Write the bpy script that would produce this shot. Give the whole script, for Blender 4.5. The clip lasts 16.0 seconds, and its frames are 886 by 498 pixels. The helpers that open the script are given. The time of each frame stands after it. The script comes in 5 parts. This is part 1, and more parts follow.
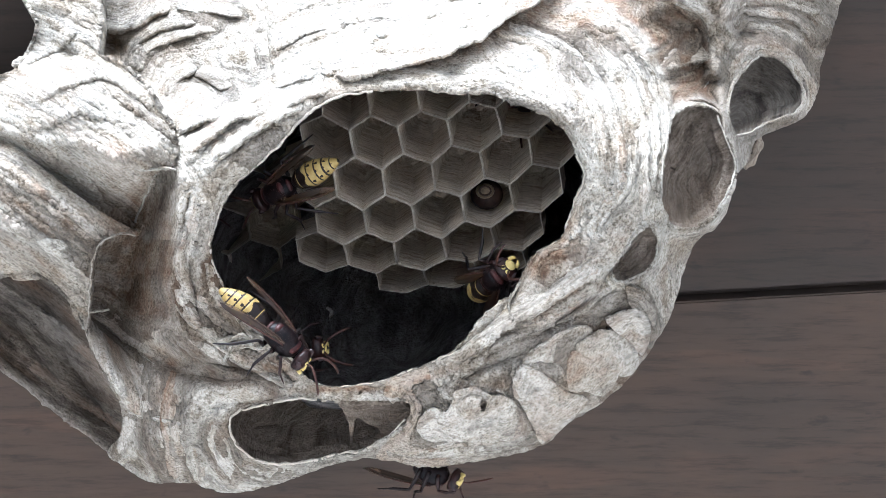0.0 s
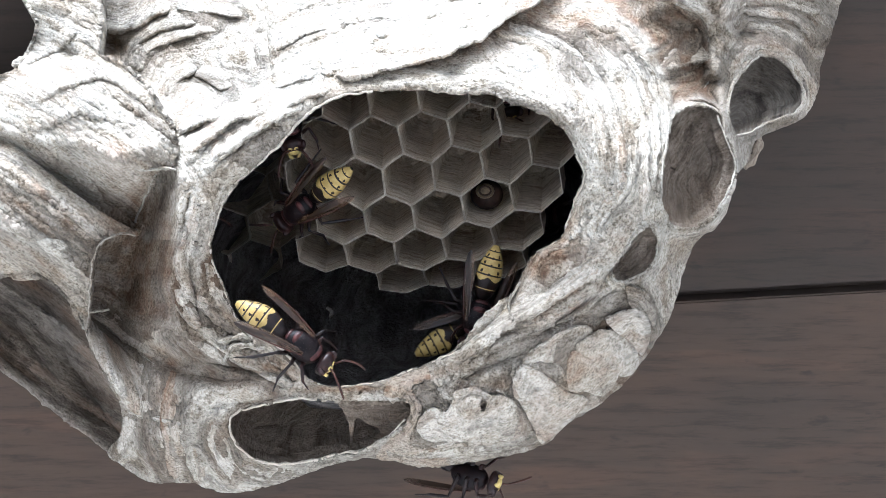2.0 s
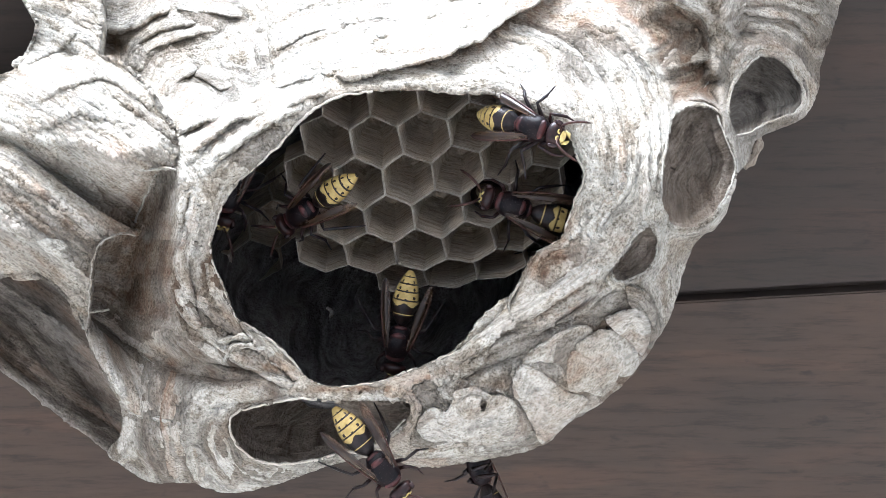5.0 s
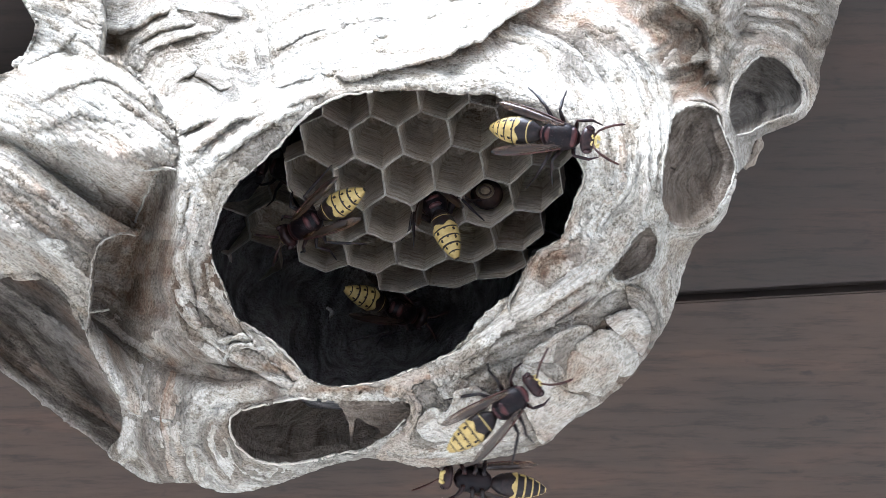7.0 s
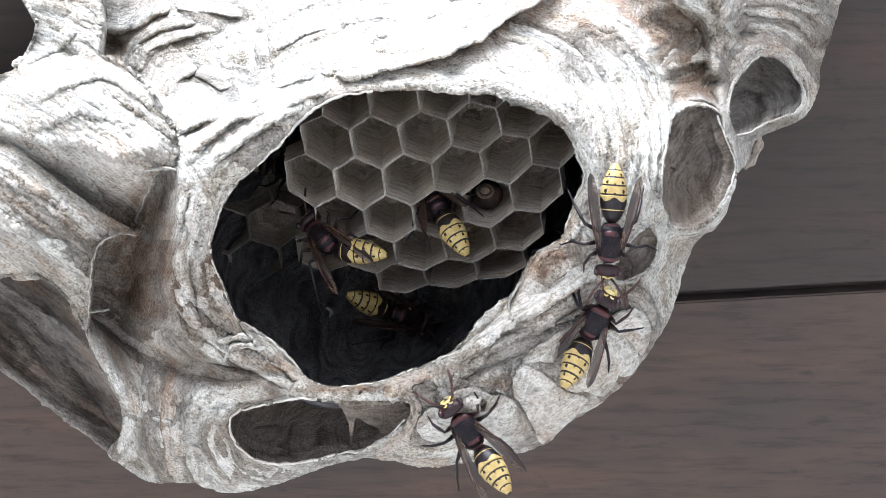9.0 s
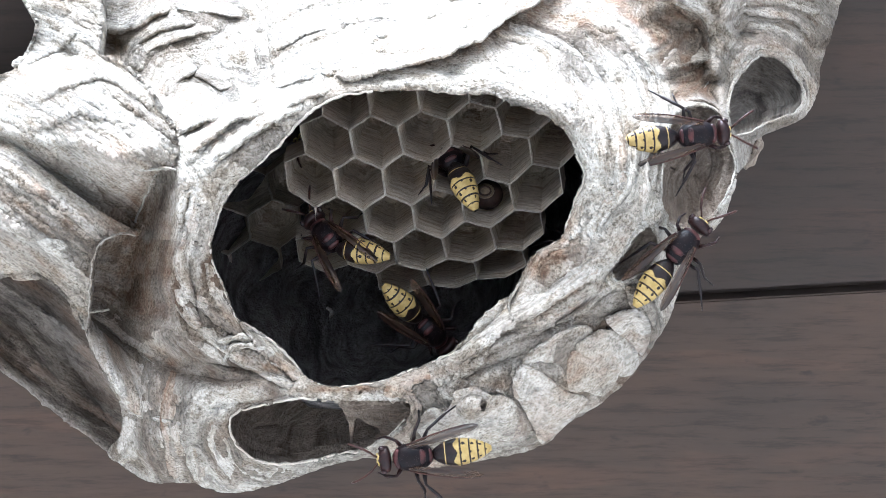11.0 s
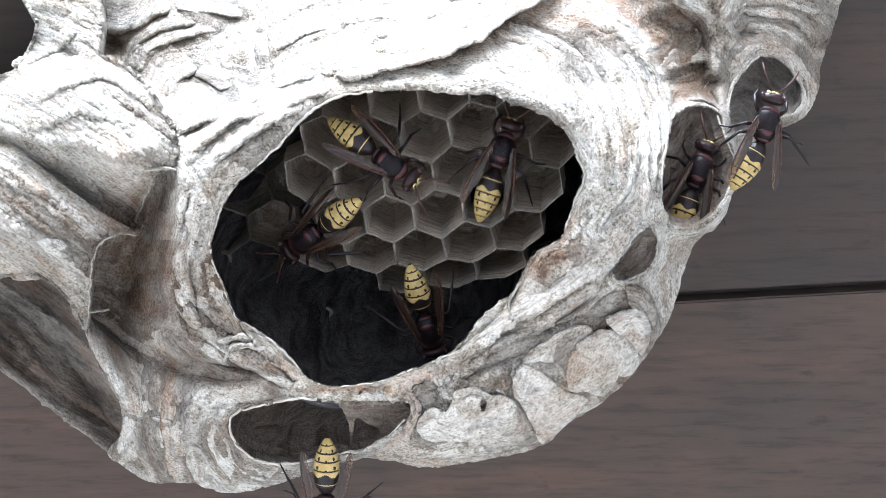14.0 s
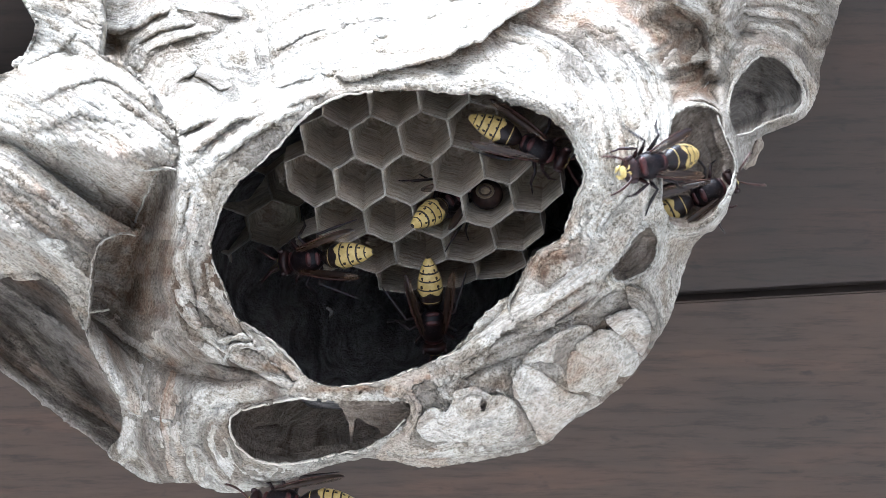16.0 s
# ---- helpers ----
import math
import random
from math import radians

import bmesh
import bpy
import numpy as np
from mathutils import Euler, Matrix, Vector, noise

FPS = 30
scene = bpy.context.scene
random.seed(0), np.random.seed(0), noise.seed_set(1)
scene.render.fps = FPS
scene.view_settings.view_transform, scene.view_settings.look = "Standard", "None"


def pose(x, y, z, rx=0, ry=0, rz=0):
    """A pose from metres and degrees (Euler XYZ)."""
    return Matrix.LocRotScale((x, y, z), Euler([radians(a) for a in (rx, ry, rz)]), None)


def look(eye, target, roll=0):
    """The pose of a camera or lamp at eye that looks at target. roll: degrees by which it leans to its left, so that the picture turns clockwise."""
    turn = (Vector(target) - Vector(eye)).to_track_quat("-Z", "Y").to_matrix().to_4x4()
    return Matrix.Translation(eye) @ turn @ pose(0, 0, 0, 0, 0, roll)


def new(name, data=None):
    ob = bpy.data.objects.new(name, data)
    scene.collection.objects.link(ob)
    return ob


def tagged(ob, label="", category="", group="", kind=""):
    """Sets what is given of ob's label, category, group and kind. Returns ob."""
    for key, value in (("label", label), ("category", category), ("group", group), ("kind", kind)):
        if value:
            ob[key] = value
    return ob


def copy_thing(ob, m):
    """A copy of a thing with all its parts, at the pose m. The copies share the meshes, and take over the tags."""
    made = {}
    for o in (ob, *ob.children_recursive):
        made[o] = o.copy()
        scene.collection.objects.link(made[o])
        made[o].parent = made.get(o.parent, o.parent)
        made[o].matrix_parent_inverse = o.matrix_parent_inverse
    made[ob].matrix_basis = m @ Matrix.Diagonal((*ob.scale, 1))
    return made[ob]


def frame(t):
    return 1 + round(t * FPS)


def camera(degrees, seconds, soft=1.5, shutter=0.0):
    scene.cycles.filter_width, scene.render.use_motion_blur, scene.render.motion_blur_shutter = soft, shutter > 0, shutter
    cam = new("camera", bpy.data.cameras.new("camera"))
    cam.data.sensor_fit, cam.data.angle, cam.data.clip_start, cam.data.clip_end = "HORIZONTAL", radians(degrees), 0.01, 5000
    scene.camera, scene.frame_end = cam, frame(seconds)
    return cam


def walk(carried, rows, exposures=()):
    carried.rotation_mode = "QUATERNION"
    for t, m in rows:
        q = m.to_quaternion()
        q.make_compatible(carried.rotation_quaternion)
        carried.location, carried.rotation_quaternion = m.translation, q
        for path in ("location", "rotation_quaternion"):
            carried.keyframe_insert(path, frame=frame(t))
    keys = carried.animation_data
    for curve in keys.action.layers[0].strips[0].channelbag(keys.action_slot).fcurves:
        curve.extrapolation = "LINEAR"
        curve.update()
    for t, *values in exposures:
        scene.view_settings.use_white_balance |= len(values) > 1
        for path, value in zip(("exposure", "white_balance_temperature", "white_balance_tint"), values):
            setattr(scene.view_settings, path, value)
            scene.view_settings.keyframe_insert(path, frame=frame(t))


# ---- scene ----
SECONDS = 16.0
FOV = 24.0
cam = camera(FOV, SECONDS, soft=0.8, shutter=0.5)
TARGET = Vector((0.0, 0.0, 2.30))
PITCH = radians(70)
REACH = 0.37                                   # eye to the middle of the nest's mouth
EYE = TARGET - REACH * Vector((0.0, math.cos(PITCH), math.sin(PITCH)))
CAM = look(EYE, TARGET)
walk(cam, [(0.0, CAM), (SECONDS, CAM)], exposures=[(0.0, 1.50, 5300, 10), (2.0, 1.48, 5330, 10), (3.5, 1.57, 5440, 10), (4.2, 1.57, 5440, 10), (6.3, 1.56, 5230, 10), (8.0, 1.66, 5240, 10), (14.0, 1.69, 5200, 10), (SECONDS, 1.62, 5200, 10)])

# ---- daylight: bright overcast sky, coming in under the eaves from the garden side ----
SUN_FROM = Vector((-0.15, -0.85, 0.46)).normalized()
world = bpy.data.worlds.new("sky")
scene.world = world
world.use_nodes = True
wn = world.node_tree
sky = wn.nodes.new("ShaderNodeTexSky")
sky.sky_type = "NISHITA"
sky.sun_disc = False
sky.sun_elevation = math.asin(SUN_FROM.z)
sky.sun_rotation = math.atan2(SUN_FROM.x, SUN_FROM.y)
sky.air_density, sky.dust_density = 1.0, 3.0
wn.nodes["Background"].inputs["Strength"].default_value = 0.10
wn.links.new(sky.outputs[0], wn.nodes["Background"].inputs["Color"])
sun_data = bpy.data.lights.new("sun", "SUN")
sun_data.energy, sun_data.angle, sun_data.color = 5.0, radians(36), (1.0, 0.98, 0.96)
sun = new("sun", sun_data)
sun.matrix_world = look(SUN_FROM * 5, (0, 0, 0))

# ---- small tools ----
SCALE = 2 * math.tan(radians(FOV / 2)) / 1568
CAM_R = np.array(CAM.to_3x3())
CAM_T = np.array(CAM.translation)


def spot(u, v, z):
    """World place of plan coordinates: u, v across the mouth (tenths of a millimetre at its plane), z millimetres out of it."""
    u, v, z = np.broadcast_arrays(np.asarray(u, float), np.asarray(v, float), np.asarray(z, float))
    d = REACH - z / 1000.0
    local = np.stack([(u - 784) * SCALE * d, (441 - v) * SCALE * d, -d], -1)
    return local @ CAM_R.T + CAM_T


def hash01(i, j, seed):
    h = np.sin(i * 127.1 + j * 311.7 + seed * 74.7) * 43758.5453
    return h - np.floor(h)


def vnoise(x, y, seed=0):
    """Smooth value noise, -1 to 1."""
    x, y = np.broadcast_arrays(np.asarray(x, float), np.asarray(y, float))
    i, j = np.floor(x), np.floor(y)
    fx, fy = x - i, y - j
    fx, fy = fx * fx * (3 - 2 * fx), fy * fy * (3 - 2 * fy)
    a, b = hash01(i, j, seed), hash01(i + 1, j, seed)
    c, d = hash01(i, j + 1, seed), hash01(i + 1, j + 1, seed)
    return 2 * ((a * (1 - fx) + b * fx) * (1 - fy) + (c * (1 - fx) + d * fx) * fy) - 1


def fbm(x, y, seed=0, octaves=3):
    out, amp, tot = 0, 1.0, 0.0
    for o in range(octaves):
        out = out + amp * vnoise(x * 2 ** o, y * 2 ** o, seed + 13 * o)
        tot += amp
        amp *= 0.5
    return out / tot


def curve(points, step=5.0, rough=0.0, seed=0, closed=True):
    """A smooth line through a few points, resampled evenly, with a crumbled edge."""
    p = np.array(points, float)
    n = len(p)
    out = []
    for i in range(n if closed else n - 1):
        if closed:
            a, b, c, d = p[i - 1], p[i], p[(i + 1) % n], p[(i + 2) % n]
        else:
            a, b, c, d = p[max(i - 1, 0)], p[i], p[i + 1], p[min(i + 2, n - 1)]
        k = max(2, int(np.linalg.norm(c - b) / step))
        t = (np.arange(k) / k)[:, None]
        out.append(0.5 * (2 * b + (c - a) * t + (2 * a - 5 * b + 4 * c - d) * t ** 2 + (3 * b - a - 3 * c + d) * t ** 3))
    if not closed:
        out.append(p[-1:])
    q = np.concatenate(out)
    if rough:
        if closed:
            tang = np.roll(q, -1, 0) - np.roll(q, 1, 0)
        else:
            tang = np.gradient(q, axis=0)
        nrm = np.stack([tang[:, 1], -tang[:, 0]], -1) / (np.linalg.norm(tang, axis=1, keepdims=True) + 1e-9)
        amt = rough * (vnoise(q[:, 0] / 14, q[:, 1] / 14, seed) + 0.6 * vnoise(q[:, 0] / 5, q[:, 1] / 5, seed + 5))
        q = q + nrm * amt[:, None]
    return q


def nearest(x, y, line, closed=True):
    """Distance from points to a line, and the nearest place on it."""
    best = np.full(x.shape, 1e18)
    bx, by = np.zeros_like(x), np.zeros_like(y)
    m = len(line)
    for i in range(m if closed else m - 1):
        (ax, ay), (cx, cy) = line[i], line[(i + 1) % m]
        dx, dy = cx - ax, cy - ay
        t = np.clip(((x - ax) * dx + (y - ay) * dy) / (dx * dx + dy * dy + 1e-12), 0, 1)
        px, py = ax + t * dx, ay + t * dy
        d = (x - px) ** 2 + (y - py) ** 2
        hit = d < best
        best = np.where(hit, d, best)
        bx, by = np.where(hit, px, bx), np.where(hit, py, by)
    return np.sqrt(best), bx, by


def inside(x, y, line):
    res = np.zeros(x.shape, bool)
    m = len(line)
    for i in range(m):
        (ax, ay), (bx, by) = line[i], line[(i + 1) % m]
        cross = ((ay > y) != (by > y)) & (x < (bx - ax) * (y - ay) / (by - ay + 1e-12) + ax)
        res ^= cross
    return res


def part(name, data, material, parent=None, label=""):
    """One mesh object, from a bmesh or a mesh, under a thing or a part."""
    if isinstance(data, bmesh.types.BMesh):
        me = bpy.data.meshes.new(name)
        bmesh.ops.recalc_face_normals(data, faces=data.faces)
        data.to_mesh(me)
        data.free()
    else:
        me = data
    if material and not me.materials:
        me.materials.append(material)
    ob = new(name, me)
    if parent:
        ob.parent = parent
    if label:
        ob["label"] = label
    return ob


def mesh_from(name, verts, faces, smooth=True):
    me = bpy.data.meshes.new(name)
    me.from_pydata([tuple(v) for v in verts], [], [tuple(f) for f in faces])
    me.update()
    if smooth:
        me.polygons.foreach_set("use_smooth", [True] * len(me.polygons))
    return me


def float_layer(me, name, values):
    lay = me.attributes.new(name, "FLOAT", "POINT")
    lay.data.foreach_set("value", np.asarray(values, np.float32))


# ---- materials ----
def material(name, rough=0.7, metallic=0.0):
    m = bpy.data.materials.new(name)
    m.use_nodes = True
    b = m.node_tree.nodes["Principled BSDF"]
    b.inputs["Roughness"].default_value = rough
    b.inputs["Metallic"].default_value = metallic
    return m, m.node_tree, b


def node(nt, kind, **values):
    n = nt.nodes.new(kind)
    for key, v in values.items():
        n.inputs[key].default_value = v
    return n


def ramp(nt, fac, stops):
    r = nt.nodes.new("ShaderNodeValToRGB")
    while len(r.color_ramp.elements) < len(stops):
        r.color_ramp.elements.new(0.5)
    for e, (p, c) in zip(r.color_ramp.elements, stops):
        e.position, e.color = p, (*c, 1)
    nt.links.new(fac, r.inputs[0])
    return r.outputs[0]


def mixed(nt, fac, a, b, blend="MIX"):
    m = nt.nodes.new("ShaderNodeMix")
    m.data_type, m.blend_type = "RGBA", blend
    for val, idx in ((fac, 0), (a, 6), (b, 7)):
        if isinstance(val, (int, float)):
            m.inputs[idx].default_value = val
        elif isinstance(val, tuple):
            m.inputs[idx].default_value = (*val, 1)
        else:
            nt.links.new(val, m.inputs[idx])
    return m.outputs[2]


def math_node(nt, op, a, b=0.0):
    m = nt.nodes.new("ShaderNodeMath")
    m.operation = op
    for k, val in enumerate((a, b)):
        if isinstance(val, (int, float)):
            m.inputs[k].default_value = val
        else:
            nt.links.new(val, m.inputs[k])
    return m.outputs[0]


def noise_tex(nt, vec, scale, detail=4.0, rough=0.6):
    n = node(nt, "ShaderNodeTexNoise", Scale=scale, Detail=detail, Roughness=rough)
    if vec is not None:
        nt.links.new(vec, n.inputs["Vector"])
    return n.outputs["Fac"]


def paper_material(name, stops, tan, dark, stained=(0.31, 0.20, 0.135), gritty=1.0):
    """Chewed wood pulp: bands laid along the growth lines (the 'flow' attribute), fibres, specks."""
    m, nt, b = material(name, 0.92)
    b.inputs["Specular IOR Level"].default_value = 0.15
    geo = nt.nodes.new("ShaderNodeNewGeometry")
    at = nt.nodes.new("ShaderNodeAttribute")
    at.attribute_name = "flow"
    sep = nt.nodes.new("ShaderNodeSeparateXYZ")
    nt.links.new(geo.outputs["Position"], sep.inputs[0])

    def banded(kf, kp):
        c = nt.nodes.new("ShaderNodeCombineXYZ")
        nt.links.new(math_node(nt, "MULTIPLY", at.outputs["Fac"], kf), c.inputs[0])
        nt.links.new(math_node(nt, "MULTIPLY", sep.outputs[0], kp), c.inputs[1])
        nt.links.new(math_node(nt, "MULTIPLY", sep.outputs[1], kp), c.inputs[2])
        return c.outputs[0]
    broad = noise_tex(nt, banded(0.55, 120), 1.0, 3, 0.55)
    fine = noise_tex(nt, banded(2.0, 330), 1.0, 4, 0.6)
    fibre = noise_tex(nt, banded(3.8, 620), 1.0, 2, 0.55)
    speck = noise_tex(nt, geo.outputs["Position"], 1100, 3, 0.65)
    st = nt.nodes.new("ShaderNodeAttribute")
    st.attribute_name = "stain"
    blot = noise_tex(nt, geo.outputs["Position"], 55, 3, 0.55)
    grit = noise_tex(nt, geo.outputs["Position"], 1900, 3, 0.7)
    crumb = noise_tex(nt, geo.outputs["Position"], 750, 3, 0.6)
    bare = noise_tex(nt, geo.outputs["Position"], 75, 2, 0.5)
    fine = math_node(nt, "ADD", fine, math_node(nt, "MULTIPLY", math_node(nt, "SUBTRACT", bare, 0.56), 0.35))
    ragged = math_node(nt, "ADD", fine, math_node(nt, "MULTIPLY", math_node(nt, "SUBTRACT", grit, 0.5), 0.55))
    hazy = math_node(nt, "ADD", broad, math_node(nt, "MULTIPLY", math_node(nt, "SUBTRACT", grit, 0.5), 0.25))
    col = ramp(nt, hazy, stops)
    col = mixed(nt, ramp(nt, ragged, [(0.56, (0, 0, 0)), (0.68, (0.5, 0.5, 0.5))]), col, dark)
    col = mixed(nt, ramp(nt, blot, [(0.50, (0, 0, 0)), (0.66, (0.7, 0.7, 0.7))]), col, mixed(nt, fine, tan, col))
    col = mixed(nt, st.outputs["Fac"], col, mixed(nt, ramp(nt, ragged, [(0.35, (0, 0, 0)), (0.65, (1, 1, 1))]), stained, tan))
    col = mixed(nt, ramp(nt, speck, [(0.66, (0, 0, 0)), (0.74, (0.6, 0.6, 0.6))]), col, tuple(0.5 * c for c in dark))
    col = mixed(nt, gritty, col, ramp(nt, grit, [(0.36, (0.70, 0.69, 0.67)), (0.49, (0.93, 0.93, 0.92)), (0.60, (1, 1, 1))]), "MULTIPLY")
    col = mixed(nt, gritty, col, ramp(nt, crumb, [(0.30, (0.78, 0.77, 0.75)), (0.48, (1, 1, 1)), (0.66, (1.0, 1.0, 1.0))]), "MULTIPLY")
    col = mixed(nt, 0.5, col, ramp(nt, fibre, [(0.34, (0.5, 0.48, 0.46)), (0.56, (1, 1, 1))]), "MULTIPLY")
    stip = ramp(nt, grit, [(0.42, (0.60, 0.59, 0.57)), (0.52, (1, 1, 1))])
    col = mixed(nt, math_node(nt, "MULTIPLY", ramp(nt, fine, [(0.46, (0, 0, 0)), (0.60, (0.9, 0.9, 0.9))]), gritty), col, mixed(nt, 1.0, col, stip, "MULTIPLY"))
    fleck = noise_tex(nt, banded(3.0, 620), 1.0, 4, 0.7)
    col = mixed(nt, math_node(nt, "MULTIPLY", ramp(nt, fleck, [(0.60, (0, 0, 0)), (0.68, (0.5, 0.5, 0.5))]), gritty), col, tuple(0.42 * c for c in dark))
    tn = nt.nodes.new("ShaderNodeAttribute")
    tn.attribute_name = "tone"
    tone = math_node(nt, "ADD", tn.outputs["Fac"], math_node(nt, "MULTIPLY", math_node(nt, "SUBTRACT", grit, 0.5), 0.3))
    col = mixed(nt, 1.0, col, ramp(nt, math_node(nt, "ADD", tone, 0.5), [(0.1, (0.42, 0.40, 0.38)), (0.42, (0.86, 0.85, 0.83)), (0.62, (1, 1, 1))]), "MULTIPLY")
    pits = noise_tex(nt, geo.outputs["Position"], 1400, 2, 0.6)
    col = mixed(nt, ramp(nt, pits, [(0.72, (0, 0, 0)), (0.75, (0.9, 0.9, 0.9))]), col, tuple(0.4 * c for c in dark))
    nt.links.new(col, b.inputs["Base Color"])
    h = math_node(nt, "ADD", math_node(nt, "MULTIPLY", ragged, 0.7), math_node(nt, "MULTIPLY", speck, 0.5))
    h = math_node(nt, "ADD", h, math_node(nt, "MULTIPLY", fibre, 0.5))
    h = math_node(nt, "ADD", h, math_node(nt, "MULTIPLY", grit, 0.8))
    h = math_node(nt, "ADD", h, math_node(nt, "MULTIPLY", crumb, 0.45))
    bump = node(nt, "ShaderNodeBump", Strength=0.9, Distance=0.0009)
    nt.links.new(h, bump.inputs["Height"])
    nt.links.new(bump.outputs[0], b.inputs["Normal"])
    return m


PAPER = paper_material("nest_paper", [(0.30, (0.328, 0.281, 0.219)), (0.40, (0.541, 0.494, 0.411)), (0.50, (0.689, 0.657, 0.583)), (0.57, (0.640, 0.599, 0.521)),
                                      (0.62, (0.369, 0.351, 0.309)), (0.72, (0.623, 0.587, 0.517))], (0.451, 0.367, 0.270), (0.246, 0.225, 0.196))
# inner and cup papers are set darker than the outer sheet
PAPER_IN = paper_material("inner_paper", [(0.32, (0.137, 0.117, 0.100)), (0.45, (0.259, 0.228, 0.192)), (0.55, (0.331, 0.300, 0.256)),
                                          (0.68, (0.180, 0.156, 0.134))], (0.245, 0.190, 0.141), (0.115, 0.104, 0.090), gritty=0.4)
# brown inner paper, toned darker to stand in for shade in the cavity
PAPER_DEEP = paper_material("shade_toned_inner_paper", [(0.32, (0.065, 0.061, 0.060)), (0.45, (0.180, 0.169, 0.166)), (0.55, (0.274, 0.259, 0.252)),
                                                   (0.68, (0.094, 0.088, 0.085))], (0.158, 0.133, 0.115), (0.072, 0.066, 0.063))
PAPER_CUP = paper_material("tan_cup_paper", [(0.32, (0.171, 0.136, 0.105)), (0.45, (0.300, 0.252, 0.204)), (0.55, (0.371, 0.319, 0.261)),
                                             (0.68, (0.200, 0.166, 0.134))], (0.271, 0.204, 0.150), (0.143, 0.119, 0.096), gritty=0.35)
PAPER_COMB = paper_material("comb_paper", [(0.34, (0.447, 0.366, 0.279)), (0.44, (0.680, 0.587, 0.456)), (0.54, (0.751, 0.659, 0.530)), (0.60, (0.483, 0.409, 0.313)),
                                           (0.70, (0.608, 0.520, 0.402))], (0.554, 0.435, 0.318), (0.322, 0.272, 0.217), gritty=0.35)
PAPER_RIM = paper_material("pale_cell_rim", [(0.30, (0.740, 0.679, 0.576)), (0.70, (0.860, 0.805, 0.702))], (0.740, 0.660, 0.549), (0.600, 0.553, 0.468), gritty=0.4)


def wood_material():
    m, nt, b = material("weathered_board", 0.8)
    geo = nt.nodes.new("ShaderNodeNewGeometry")
    mp = nt.nodes.new("ShaderNodeMapping")
    mp.inputs["Scale"].default_value = (9, 75, 75)
    nt.links.new(geo.outputs["Position"], mp.inputs[0])
    grain = noise_tex(nt, mp.outputs[0], 1.0, 6, 0.6)
    mp2 = nt.nodes.new("ShaderNodeMapping")
    mp2.inputs["Scale"].default_value = (22, 42, 42)
    nt.links.new(geo.outputs["Position"], mp2.inputs[0])
    blot = noise_tex(nt, mp2.outputs[0], 1.0, 3, 0.6)
    col = ramp(nt, grain, [(0.30, (0.0293, 0.0167, 0.0095)), (0.44, (0.0454, 0.0263, 0.0149)), (0.52, (0.0386, 0.0235, 0.0134)), (0.58, (0.0547, 0.0295, 0.0161)), (0.70, (0.0400, 0.0229, 0.0128))])
    col = mixed(nt, ramp(nt, blot, [(0.42, (0, 0, 0)), (0.66, (0.7, 0.7, 0.7))]), col, (0.0274, 0.0187, 0.0121))
    spots = noise_tex(nt, mp2.outputs[0], 5.0, 3, 0.6)
    col = mixed(nt, ramp(nt, spots, [(0.62, (0, 0, 0)), (0.74, (0.8, 0.8, 0.8))]), col, (0.0114, 0.0073, 0.0054))
    pores = noise_tex(nt, mp.outputs[0], 6.0, 4, 0.7)
    col = mixed(nt, 0.75, col, ramp(nt, pores, [(0.36, (0.42, 0.38, 0.35)), (0.5, (0.93, 0.90, 0.88)), (0.64, (1, 1, 1))]), "MULTIPLY")
    board_shade = nt.nodes.new("ShaderNodeAttribute")
    board_shade.attribute_name = "board_shade"
    col = mixed(nt, 1.0, col, ramp(nt, board_shade.outputs["Fac"], [(0.0, (0.5, 0.5, 0.5)), (1.0, (1, 1, 1))]), "MULTIPLY")
    nt.links.new(col, b.inputs["Base Color"])
    bump = node(nt, "ShaderNodeBump", Strength=0.5, Distance=0.0008)
    nt.links.new(grain, bump.inputs["Height"])
    nt.links.new(bump.outputs[0], b.inputs["Normal"])
    return m


def plain_noise_material(name, c1, c2, scale, rough=0.85):
    m, nt, b = material(name, rough)
    geo = nt.nodes.new("ShaderNodeNewGeometry")
    f = noise_tex(nt, geo.outputs["Position"], scale, 6, 0.65)
    nt.links.new(ramp(nt, f, [(0.3, c1), (0.7, c2)]), b.inputs["Base Color"])
    bump = node(nt, "ShaderNodeBump", Strength=0.4, Distance=0.004)
    nt.links.new(f, bump.inputs["Height"])
    nt.links.new(bump.outputs[0], b.inputs["Normal"])
    return m


WOOD = wood_material()
GROUND = plain_noise_material("gravel_ground", (0.46, 0.445, 0.42), (0.64, 0.62, 0.585), 30)
WALL = plain_noise_material("grey_wall", (0.40, 0.39, 0.37), (0.52, 0.51, 0.49), 12)

# ---- the building: boarded soffit, wall below it, ground ----
SOFFIT = 2.40
BOARD, GAP = 0.140, 0.0024


def box_bm(bm, x0, x1, y0, y1, z0, z1):
    vs = [bm.verts.new((x, y, z)) for x in (x0, x1) for y in (y0, y1) for z in (z0, z1)]
    for f in ((0, 1, 3, 2), (4, 6, 7, 5), (0, 4, 5, 1), (2, 3, 7, 6), (0, 2, 6, 4), (1, 5, 7, 3)):
        bm.faces.new([vs[i] for i in f])


